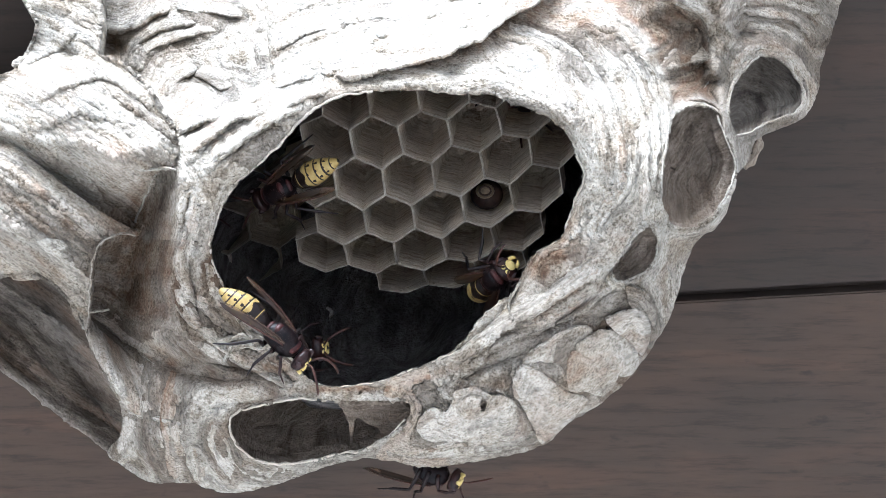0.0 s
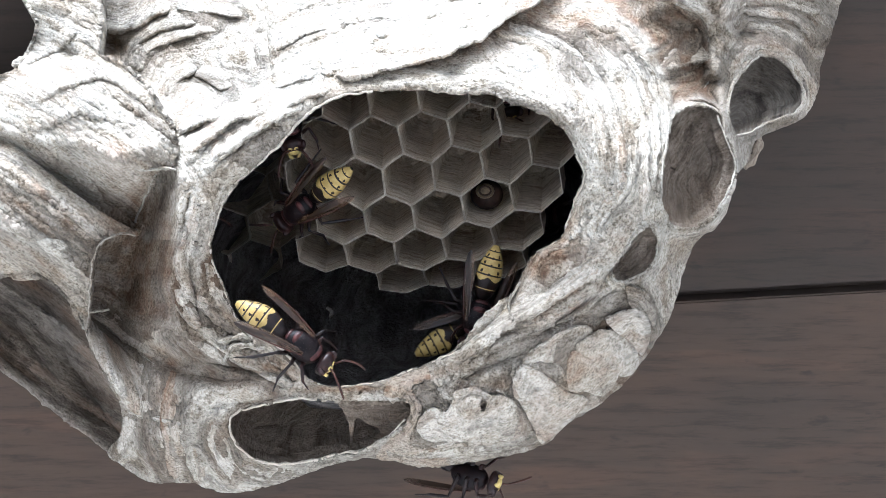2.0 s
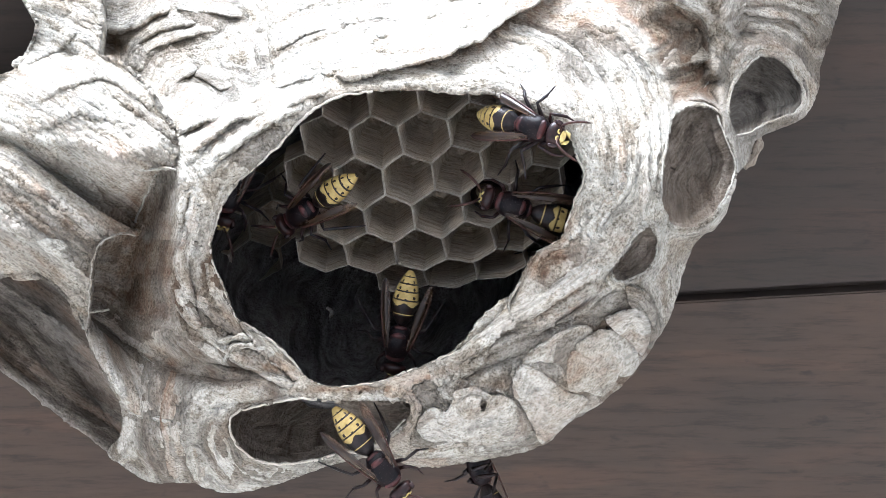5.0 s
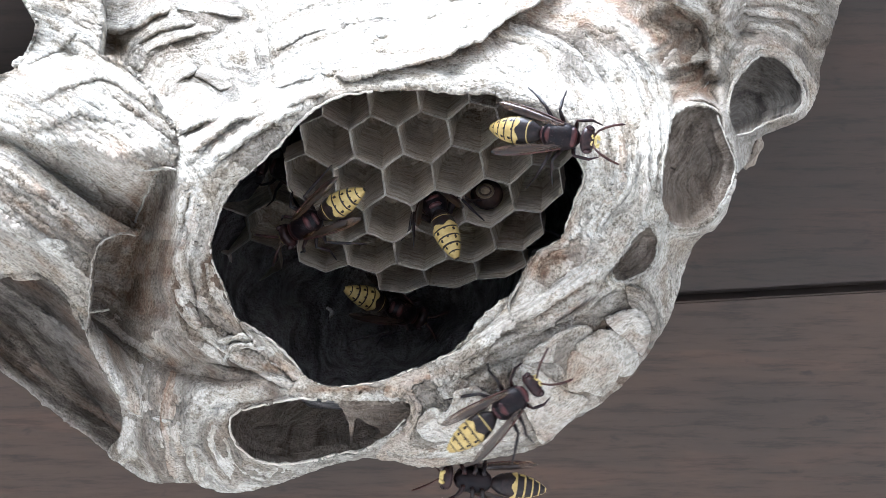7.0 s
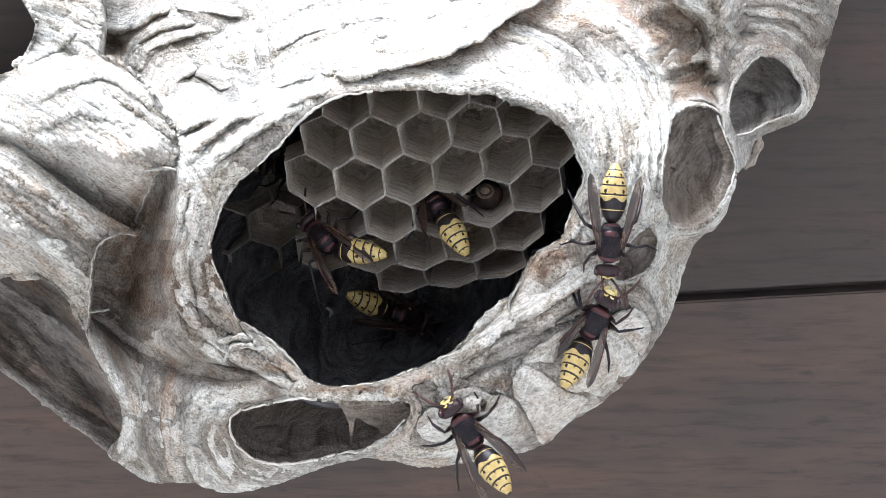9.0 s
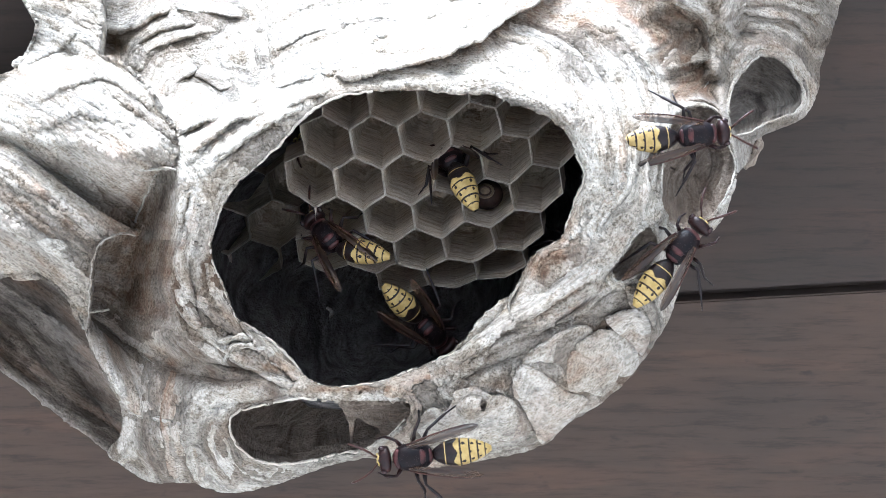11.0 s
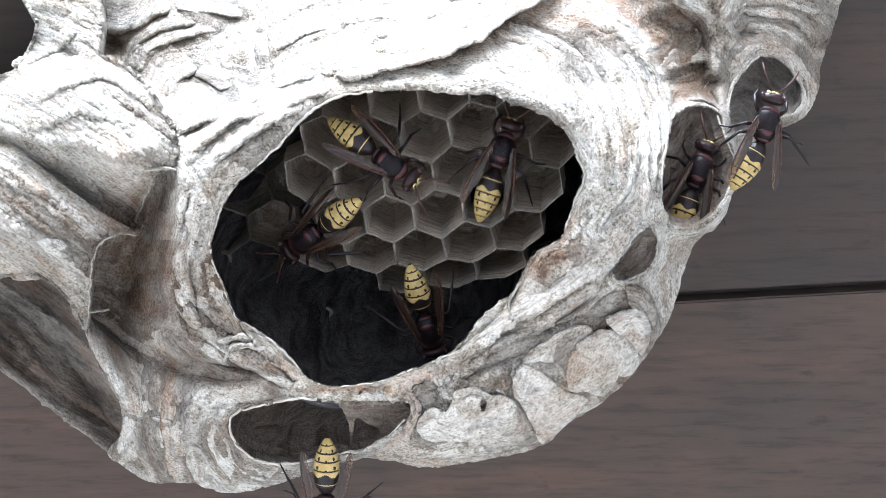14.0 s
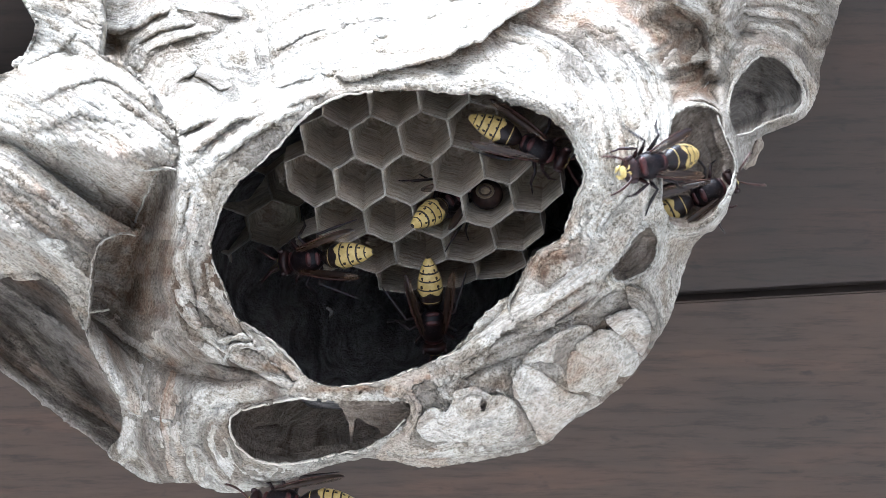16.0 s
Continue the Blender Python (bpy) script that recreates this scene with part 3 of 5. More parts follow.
LEDGES = TOP_LEFT + TOP_MIDDLE + THICK_RING + OLD_CUPS + UNDERSIDE + SCALY_SIDE + LEFT_BANDS + LEFT_STRANDS
# hollow of older layers between the thick ring and the open tube
OLD_HOLLOW = curve([(1030, -30), (1075, 22), (1120, 55), (1150, 95), (1172, 140), (1184, 190), (1200, 188), (1240, 180), (1274, 192), (1274, 150), (1262, 112), (1262, 70), (1245, 25), (1205, 0), (1180, -30)], 8.0, 2.0, 15)
RING = curve([(940, -60), (985, 0), (1050, 28), (1112, 78), (1160, 140), (1182, 212), (1174, 300), (1166, 385), (1150, 430), (1090, 480)], 9.0, 2.5, 6, closed=False)


RIDGE = curve([(1240, -60), (1272, 0), (1284, 50), (1272, 100), (1268, 140), (1280, 190), (1292, 235)], 9.0, 2.5, 9, closed=False)


def main_height(x, y, dout):
    dr, _, _ = nearest(x, y, MOUTH_LINE)
    do, _, _ = nearest(x, y, OUTER_LINE)
    w = dr + do + 1e-6
    t = dr / w
    up = np.clip((330 - y) / 180, 0, 1)
    h = np.minimum((0.115 + 0.06 * up) * w, 58 + 30 * up)
    z = 10 - h * t ** (2.3 - 1.2 * up) - 2.5 * (1 - up) * np.exp(-dr / 10.0)
    for line in (LOWER, RIGHT_A, RIGHT_B, RIGHT_C):
        z = z + 1.7 * np.exp(-nearest(x, y, curve(line, 18.0))[0] / 6.0)
    # hollow beside the upper lobe
    for cx, cy, rx, ry, turn, dep in ((270, 370, 34, 85, 12, 16), (222, 490, 66, 115, 6, 26), (300, 640, 110, 24, 25, 7), (318, 480, 10, 80, 6, 3), (345, 520, 8, 60, -12, 2.5), (420, 650, 60, 9, 12, 3), (1090, 470, 60, 10, -50, 3), (1000, 560, 90, 10, -32, 3), (860, 650, 120, 9, -22, 2),
                                      (1312, 62, 22, 12, -10, 3), (204, 86, 26, 20, 0, 7), (478, 95, 6, 40, -5, 3), (352, 232, 30, 9, -22, 3), (560, 745, 190, 45, -3, -1)):
        z = z - dep * bump_at(x, y, cx, cy, rx, ry, turn)
    # the thick ring round the mouth ends in an edge; beyond it the older layers lie lower
    d, along = side_of(x, y, RING)
    z = z - np.where(d < 0, 5.5 * np.exp(d / 70.0) * np.clip(-d / 14.0, 0, 1), 0) * np.clip((along - 0.15) / 0.3, 0, 1) * np.clip((1 - along) / 0.15, 0, 1)
    tone, stain = np.zeros_like(x), np.zeros_like(x)
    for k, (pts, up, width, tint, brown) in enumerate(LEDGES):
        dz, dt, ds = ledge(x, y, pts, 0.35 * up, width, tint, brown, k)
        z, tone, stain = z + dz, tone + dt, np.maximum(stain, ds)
    # the hollow of older layers: set back, browner and darker towards its middle
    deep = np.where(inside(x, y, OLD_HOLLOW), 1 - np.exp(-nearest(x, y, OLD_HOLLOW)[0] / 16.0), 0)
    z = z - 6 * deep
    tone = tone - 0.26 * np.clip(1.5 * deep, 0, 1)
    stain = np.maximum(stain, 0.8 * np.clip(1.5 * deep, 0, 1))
    # raised webs and tubes
    for cx, cy, rx, ry, turn, up in ((1385, 70, 75, 60, 30, 9), (1245, 300, 75, 110, 5, 6), (1135, 455, 40, 60, 25, 4), (188, 650, 24, 95, -28, 13), (330, 770, 80, 70, 0, 3),
                                     (430, 690, 90, 16, -2, 4), (318, 420, 12, 120, 2, 4)):
        z = z + up * bump_at(x, y, cx, cy, rx, ry, turn)
    # bright ridge between the older cups and the open tube
    d, along = side_of(x, y, RIDGE)
    z = z + 3.5 * np.exp(-(d / 13.0) ** 2) * np.clip(along / 0.1, 0, 1) * np.clip((1 - along) / 0.1, 0, 1)
    # overlapping top layer
    d, along = side_of(x, y, FLAP)
    gate = np.clip((x - 640) / 160, 0, 1)
    stain = np.maximum(stain, gate * np.where(d > 0, 1.0 * np.exp(-(d / (16 + 26 * np.clip((x - 780) / 200, 0, 1))) ** 2), 0))
    # courses of pulp round the open tube
    d = nearest(x, y, curve(RIGHT_B, 12.0))[0] + 3 * vnoise(x / 25, y / 25, 77) + 1.2 * vnoise(x / 5, y / 5, 78)
    gate = np.clip((x - 1282) / 8, 0, 1) * np.clip((215 - y) / 20, 0, 1)
    tone = tone + gate * np.interp(d, [0, 24, 27, 44, 47, 80, 84, 92, 96, 140], [0.46, 0.40, -0.24, -0.24, 0.14, 0.06, -0.22, -0.22, 0.05, -0.05])
    stain = np.maximum(stain, gate * np.interp(d, [0, 10, 22, 28, 80, 90, 100], [0.15, 0.25, 0.6, 0.1, 0.1, 0.45, 0.1]))
    # bright smooth face between the side and the lower hollow, grey crumbly patches higher up, and shade painted under
    # overlapping edges
    for cx, cy, rx, ry, turn, up in ((405, 712, 46, 26, -20, 0.4), (440, 116, 44, 13, -14, -0.34), (375, 148, 34, 14, 18, -0.3), (545, 74, 60, 12, -24, -0.25), (70, 240, 60, 26, 0, -0.1),
                                     (1115, 530, 30, 16, 10, -0.2), (890, 668, 30, 22, -20, -0.3), (430, 235, 40, 13, -32, -0.2), (1240, 440, 60, 60, 0, -0.16), (1010, 470, 40, 30, -40, 0.25)):
        tone = tone + up * bump_at(x, y, cx, cy, rx, ry, turn)
    # the older tubes are of greyer, weathered pulp
    tone = tone - 0.12 * bump_at(x, y, 1390, 60, 120, 130, 0)
    # tone is lowered everywhere below v 430, and further on the upper-right tubes
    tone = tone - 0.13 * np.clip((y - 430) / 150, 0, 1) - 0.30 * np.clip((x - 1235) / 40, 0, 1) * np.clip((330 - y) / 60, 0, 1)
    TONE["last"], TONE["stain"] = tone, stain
    return z


FOLD = curve([(-200, 215), (0, 238), (90, 252), (165, 262), (215, 287), (260, 296), (312, 300)], 9, 4.0, 3, closed=False)
CREASE = curve([(-200, 225), (0, 252), (60, 290), (130, 345), (190, 385), (240, 412)], 10, closed=False)


def lobe_height(x, y, dout):
    z = 9 - 26 * ((x - 190) / 420) ** 2 - np.where(y < 270, 0.082 * (270 - y), 22 * ((y - 270) / 320) ** 2)
    z = z - 6 * np.exp(-dout / 18.0) + 5 * np.exp(-dout / 6.0)
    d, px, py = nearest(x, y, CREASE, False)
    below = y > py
    # the lobe is toned greyer below the crease
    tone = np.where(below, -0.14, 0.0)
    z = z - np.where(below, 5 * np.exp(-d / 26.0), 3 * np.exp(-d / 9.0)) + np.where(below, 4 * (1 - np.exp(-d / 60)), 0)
    d, along = side_of(x, y, FOLD)
    z = z - np.where((d > 0) & ~below, np.minimum(0.15 * d, 13) + 2.4 * np.clip(d / 4, 0, 1), 0)
    for k, (pts, up, width) in enumerate((([(60, 190), (130, 150), (200, 150), (270, 200)], 1.8, 24), ([(40, 120), (100, 90), (140, 60)], 2.2, 16), ([(20, 330), (90, 350), (150, 400), (180, 430)], 1.6, 20), ([(0, 400), (60, 420), (120, 480)], 1.4, 20), ([(250, 400), (215, 380), (170, 330), (150, 280)], 1.4, 14), ([(60, 240), (140, 205), (230, 235)], 1.6, 22))):
        dz, dt, _ = ledge(x, y, pts, 0.7 * up, width, 0.12, seed=60 + k)
        z, tone = z + dz, tone + dt
    for cx, cy, rx, ry, turn, up in ((110, 165, 90, 60, 20, 5), (200, 290, 60, 50, 40, 3), (70, 95, 40, 40, 0, -6), (120, 95, 30, 14, 30, -4), (60, 420, 80, 40, 30, 3), (240, 270, 18, 60, 70, 2)):
        z = z + up * bump_at(x, y, cx, cy, rx, ry, turn)
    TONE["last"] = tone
    return z


def tunnel_height(x, y, dout):
    return -26 - 14 * np.clip(dout / 90, 0, 1) - 0.02 * np.abs(x - 200) + 1.5 * fbm(x / 60, y / 60, 3)


FLOWS = [(MOUTH, True), (LOWER, True), (RIGHT_A, True), (RIGHT_B, True), (RIGHT_C, True)] + [(line, False) for line, *_ in LEDGES]
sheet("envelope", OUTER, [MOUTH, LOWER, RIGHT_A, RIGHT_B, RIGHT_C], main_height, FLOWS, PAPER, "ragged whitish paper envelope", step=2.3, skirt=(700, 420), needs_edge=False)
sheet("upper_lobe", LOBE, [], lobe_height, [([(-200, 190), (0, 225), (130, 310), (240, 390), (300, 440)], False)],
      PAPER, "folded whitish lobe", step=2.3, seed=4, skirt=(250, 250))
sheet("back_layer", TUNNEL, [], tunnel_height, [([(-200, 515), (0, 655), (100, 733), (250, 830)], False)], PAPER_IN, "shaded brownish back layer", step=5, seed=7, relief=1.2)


WEB = [(151, 562), (178, 590), (238, 640), (272, 652), (262, 690), (268, 716), (302, 744), (262, 736), (228, 718), (196, 672), (164, 612)]


def web_height(x, y, dout):
    d = nearest(x, y, curve(WEB[10:] + WEB[:1] + [(190, 668), (216, 715)], 10.0, closed=False), False)[0]
    z = main_height(x, y, dout) + 3.4 * np.exp(-(d / 52.0) ** 2) - 0.6
    TONE["last"] = 0.35 + 0 * x
    return z


sheet("web", WEB, [], web_height, [([(150, 560), (190, 668), (216, 715), (217, 770)], False)], PAPER, "thin whitish web across the side", step=3.0, seed=12, relief=0.3)


def overlap(k, points, up, width, tint):
    """One layer of pulp laid over the next: a curved strip, ragged and raised along its free edge, that runs out under the older paper."""
    line = curve(points, 8.0, closed=False)
    tang = np.gradient(line, axis=0)
    out = np.stack([tang[:, 1], -tang[:, 0]], -1) / (np.linalg.norm(tang, axis=1, keepdims=True) + 1e-9)
    n = len(line)
    taper = np.sin(np.pi * np.linspace(0.04, 0.96, n)) ** 0.6
    wide = 1.9 * width + 8
    far = line + out * (wide * taper)[:, None]
    ring = np.concatenate([line[::2], far[::-2]])

    def height(x, y, dout):
        d, along = side_of(x, y, line)
        t = np.clip(np.abs(d) / wide, 0, 1)
        ends = np.clip(along / 0.18, 0, 1) * np.clip((1 - along) / 0.18, 0, 1)
        z = main_height(x, y, dout) + (0.5 + 0.8 * up) * (1 - 1.35 * t) * (0.25 + 0.75 * ends) - 0.2 + 0.5 * vnoise(x / 16, y / 16, k)
        TONE["last"] = TONE["last"] + 0.6 * tint + 0.08
        TONE["stain"] = 0.4 * TONE["stain"]
        return z
    return sheet("layer", ring, [], height, [(points, False)], PAPER, "overlapping ragged layer of whitish pulp", step=2.3, rough=2.4, seed=200 + k, relief=0.35, needs_edge=False)


for k, (pts, up, width, tint, brown) in enumerate(LEDGES):
    if up > 0 and pts not in [q[0] for q in OLD_CUPS[1:4] + UNDERSIDE[2:] + SCALY_SIDE[:4]]:
        overlap(k, pts, up, width, tint)

FLAP_EDGE = [(600, 140), (690, 126), (740, 115), (790, 100), (815, 86), (850, 75), (870, 60), (890, 45), (900, 32), (940, 15), (965, -4), (1010, -50)]


def flap_height(x, y, dout):
    d = nearest(x, y, curve(FLAP_EDGE, 10.0, closed=False), False)[0]
    z = main_height(x, y, dout) + 6.5 * np.exp(-d / 90.0) * np.clip((x - 560) / 260, 0, 1) - 0.4 + 0.7 * np.exp(-d / 5.0)
    TONE["last"], TONE["stain"] = 0.2 + 0.3 * TONE["last"], 0 * x
    return z


sheet("upper_flap", FLAP_EDGE + [(1060, -140), (900, -170), (700, -120), (560, -20), (520, 90)], [], flap_height, [(FLAP_EDGE, False), ([(560, 60), (700, 30), (860, -20), (960, -80)], False)],
      PAPER, "bright ragged top layer overhanging the mouth", step=2.3, rough=3.0, seed=41, relief=1.3, needs_edge=False)

# scales of pulp on the underside: outline, lift, tone
SCALES = [([(738, 742), (762, 722), (790, 728), (806, 694), (838, 684), (870, 698), (888, 698), (912, 716), (908, 765), (870, 780), (800, 778), (748, 772)], 1.2, 0.2), ([(908, 690), (920, 648), (960, 660), (1000, 692), (1040, 706), (1004, 745), (960, 782), (948, 760), (930, 730)], 1.5, 0.28),
          ([(930, 645), (960, 640), (988, 647), (1000, 668), (1046, 692), (1060, 706), (1040, 716), (1000, 700), (960, 668)], 0.5, -0.16)]
SCALES_BEYOND = [([(1004, 692), (1006, 650), (1020, 612), (1046, 596), (1034, 574), (985, 590), (940, 622), (926, 646), (985, 650)], 0.3, 0.0), ([(1002, 655), (1016, 618), (1050, 638), (1090, 662), (1064, 700), (1035, 690), (1005, 690)], 0.8, 0.06), ([(1042, 592), (1068, 582), (1095, 588), (1118, 606), (1128, 640), (1100, 664), (1050, 640), (1020, 615)], 1.5, 0.22),
                 ([(1072, 568), (1095, 553), (1122, 549), (1143, 560), (1149, 590), (1134, 628), (1115, 604), (1090, 586)], 2.0, 0.1), ([(1106, 506), (1136, 515), (1154, 540), (1156, 584), (1142, 555), (1118, 545)], 1.0, -0.22)]
for k, (ring, lift, tint) in enumerate(SCALES + SCALES_BEYOND):
    def scale_height(x, y, dout):
        z = main_height(x, y, dout) + 0.9 + lift * (0.5 + 0.5 * np.tanh((ring[0][1] + 60 - y) / 60)) + 0.35 * (1 - np.exp(-dout / 10.0))
        TONE["last"], TONE["stain"] = tint + 0 * x, 0.1 + 0 * x
        return z
    sheet("scale", ring, [], scale_height, [(ring[:len(ring) // 2], False)], PAPER, "flat overlapping scale of pale pulp", step=2.3, rough=2.4, seed=300 + k, relief=0.18)


def pocket(name, outline, z_rim, depth, shift, grow=1.04, mat=None, label="", seed=3, rings=26, flat=0.42, ledges=1.0, bands=(0.0, 0.0, 1.0)):
    """A hollow behind an opening, closed at its back."""
    line = curve(outline, 7.0)
    c = line.mean(0)
    n = len(line)
    rim_z = z_rim(line[:, 0], line[:, 1])
    verts, flow, faces = [], [], []
    for r in range(rings + 1):
        t = r / rings
        k = math.sqrt(max(0.0, 1 - (max(0.0, t - flat) / (1 - flat)) ** 2)) if t > flat else 1.0
        swell = grow + 0.10 * math.sin(math.pi * min(1.0, t / max(flat, 0.01)))
        p = c + (line - c) * (k * swell) + np.array(shift) * t
        z = rim_z * (1 - t) + rim_z.mean() * t - depth * t
        z = z + ledges * (1.3 * vnoise(p[:, 0] / 60, t * 8, seed) + 0.5 * vnoise(p[:, 0] / 25, t * 20, seed + 1))
        p = p + (ledges * 7 * vnoise(p[:, 0] / 80, t * 9 + p[:, 1] / 200, seed + 2) * min(1, t * 4))[:, None] * np.sign(p - c)
        verts.extend(spot(p[:, 0], p[:, 1], z).tolist())
        flow.extend((bands[0] * p[:, 0] + bands[1] * p[:, 1] + bands[2] * t * depth + 1.2 * vnoise(p[:, 0] / 40, p[:, 1] / 40, seed)).tolist())
    for r in range(rings):
        for i in range(n):
            j = (i + 1) % n
            faces.append([r * n + i, r * n + j, (r + 1) * n + j, (r + 1) * n + i])
    me = mesh_from(name, np.array(verts) - np.array(nest.location), faces)
    float_layer(me, "flow", flow)
    return part(name, me, mat or PAPER_IN, nest, label)


def rim_of(drop):
    def rim(x, y):
        return main_height(x, y, np.zeros_like(x)) - drop
    return rim


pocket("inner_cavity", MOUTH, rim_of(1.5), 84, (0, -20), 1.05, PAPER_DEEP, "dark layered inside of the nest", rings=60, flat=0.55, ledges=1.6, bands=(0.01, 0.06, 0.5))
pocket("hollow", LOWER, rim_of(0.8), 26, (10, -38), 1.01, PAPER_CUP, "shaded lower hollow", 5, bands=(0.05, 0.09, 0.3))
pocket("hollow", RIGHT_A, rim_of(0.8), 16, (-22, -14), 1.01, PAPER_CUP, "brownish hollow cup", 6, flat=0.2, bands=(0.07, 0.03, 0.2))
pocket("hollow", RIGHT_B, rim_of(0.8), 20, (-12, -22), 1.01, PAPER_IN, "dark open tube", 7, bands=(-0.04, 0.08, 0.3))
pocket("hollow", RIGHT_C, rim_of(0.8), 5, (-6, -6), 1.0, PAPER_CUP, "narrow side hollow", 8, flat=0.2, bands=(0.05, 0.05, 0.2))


# ---- combs ----
def comb_centre(n, j):
    ys = {-3: 30, -2: 106, -1: 176, 0: 246, 1: 318, 2: 386, 3: 446, 4: 494, 5: 532}
    x = 752 + 87 * n - 32 * j + (4 if j == 1 else 0)
    k = (x - 740) / 87.0
    drop = 9 if j > 2 and k > 0.3 else 0
    return np.array([x, ys[j] - 15 * k - (2.5 if k > 0 else 6.0) * k * k + drop])


def comb_height(x, y, z0):
    lower = max(0.0, y - 330)
    return z0 - 0.00042 * lower ** 2 - 0.00002 * (x - 760) ** 2


def comb(parent_label, cells, offset, z0, depth, seed, spread=1.0):
    me_parent = new("comb")
    me_parent.parent = nest
    me_parent["label"] = parent_label
    ox, oy = offset

    def centre(n, j):
        c = comb_centre(n, j)
        return np.array([760, 320]) + (c - np.array([760, 320])) * spread

    for n, j in cells:
        around = [centre(*q) for q in ((n + 1, j), (n + 1, j + 1), (n, j + 1), (n - 1, j), (n - 1, j - 1), (n, j - 1))]
        c = centre(n, j)
        hexa = []
        for k in range(6):
            v = (c + around[k] + around[(k + 1) % 6]) / 3
            hexa.append(v + 2.5 * np.array([vnoise(v[0] / 9, v[1] / 9, seed), vnoise(v[0] / 9, v[1] / 9, seed + 1)]))
        ring = []
        for k in range(6):
            a, b = hexa[k], hexa[(k + 1) % 6]
            for s in range(5):
                t = s / 5
                p = a + (b - a) * t
                p = p + 1.1 * np.array([vnoise(p[0] / 6, p[1] / 6, seed + 2), vnoise(p[0] / 6, p[1] / 6, seed + 3)])
                ring.append((p, math.sin(math.pi * t)))
        verts, flow, faces = [], [], []
        m = len(ring)
        # outer foot, outer rim, inner rim, then down the cell
        levels = [(0.995, 0.6, 0), (0.995, 0.012, 0), (0.980, 0.0, 1), (0.958, 0.012, 1), (0.932, 0.10, 1), (0.93, 0.22, 1), (0.92, 0.36, 1), (0.90, 0.52, 1), (0.87, 0.70, 1), (0.76, 0.88, 1), (0.40, 0.99, 1)]
        for lev, (k, dn, _) in enumerate(levels):
            for p, sag in ring:
                q = c + (p - c) * k
                z = comb_height(*p, z0) - dn * depth - 0.5 * sag * (1 - dn) + 0.25 * float(vnoise(p[0] / 7, p[1] / 7, seed + 4)) * (1 - dn)
                wob = 1.2 * float(vnoise(p[0] / 12, p[1] / 12 + dn * 9, seed + 6)) if lev > 3 else 0
                q = q + np.array([LEAN_X, LEAN_Y]) * dn * depth + (q - c) / 45 * wob
                verts.append(spot(q[0] + ox, q[1] + oy, z))
                flow.append(dn * depth * 1.3 + 0.5 * float(vnoise(p[0] / 30, p[1] / 30, seed)))
        for lev in range(len(levels) - 1):
            for i in range(m):
                i2 = (i + 1) % m
                faces.append([lev * m + i, lev * m + i2, (lev + 1) * m + i2, (lev + 1) * m + i])
        last = (len(levels) - 1) * m
        faces.append([last + i for i in range(m)])
        me = mesh_from("cell", np.array(verts) - np.array(nest.location), faces, smooth=False)
        float_layer(me, "flow", flow)
        me.materials.append(PAPER_COMB)
        me.materials.append(PAPER_RIM)
        for lev in (1, 2):
            for i in range(m):
                me.polygons[lev * m + i].material_index = 1
        part("cell", me, None, me_parent)


LEAN_X, LEAN_Y = 0.3, -2.4
COMB_Z = -10.5
CELLS = [(n, -1) for n in range(-2, 2)] + [(n, 0) for n in range(-2, 4)] + [(n, 1) for n in range(-2, 4)] + \
        [(n, 2) for n in range(-1, 4)] + [(n, 3) for n in range(-1, 4)] + [(n, 4) for n in range(1, 4)]
comb("main comb of open grey-brown hexagonal cells", CELLS, (0, 0), COMB_Z, 19.5, 11)
comb("smaller shaded comb deeper inside", [(n, j) for j in (1, 2, 3) for n in range(-1, 2)], (-290, 20), -52.0, 10.0, 31)


# ---- torn strips, threads and the little capped knob on the underside ----
def ribbon(name, pts, width, z0, curl, label, mat=None, seed=1):
    """A torn strip of paper that stands off the sheet: a bent band with frayed edges."""
    line = curve(pts, 3.0, closed=False)
    n = len(line)
    tang = np.gradient(line, axis=0)
    nrm = np.stack([tang[:, 1], -tang[:, 0]], -1) / (np.linalg.norm(tang, axis=1, keepdims=True) + 1e-9)
    verts, faces, flow = [], [], []
    cols = 5
    bases = None
    if z0 is None:
        bases = main_height(line[:, 0], line[:, 1], np.zeros(n))
    elif z0 == "lobe":
        bases = lobe_height(line[:, 0], line[:, 1], np.zeros(n))
    for i in range(n):
        t = i / (n - 1)
        base = bases[i] if bases is not None else z0[0] + (z0[1] - z0[0]) * t
        for j in range(cols):
            k = j / (cols - 1) - 0.5
            w = width * (0.35 + 0.65 * math.sin(math.pi * min(1, t * 0.9 + 0.1)) ** 0.5) * (1 + 0.5 * float(vnoise(i / 2.3, j * 3, seed)))
            p = line[i] + nrm[i] * w * k
            verts.append(spot(p[0], p[1], base + curl * (0.35 + t) * (1 - 2.5 * k * k) + 0.5))
            flow.append(k * 2)
    for i in range(n - 1):
        for j in range(cols - 1):
            faces.append([i * cols + j, (i + 1) * cols + j, (i + 1) * cols + j + 1, i * cols + j + 1])
    me = mesh_from(name, np.array(verts) - np.array(nest.location), faces)
    float_layer(me, "flow", flow)
    ob = part(name, me, mat or PAPER, nest, label)
    so = ob.modifiers.new("thickness", "SOLIDIFY")
    so.thickness = 0.0003


ribbon("torn_strip", [(470, 618), (440, 612), (415, 614), (403, 628), (397, 642)], 11, None, 2.2, "white curled torn strip")
ribbon("torn_strip", [(452, 600), (420, 598), (385, 606)], 14, None, 1.6, "white torn strip")
ribbon("torn_strip", [(312, 470), (318, 505), (335, 525), (362, 540)], 7, None, 2.0, "thin curled paper edge")
ribbon("torn_strip", [(308, 520), (318, 552), (345, 580)], 6, None, 2.0, "thin curled paper edge")
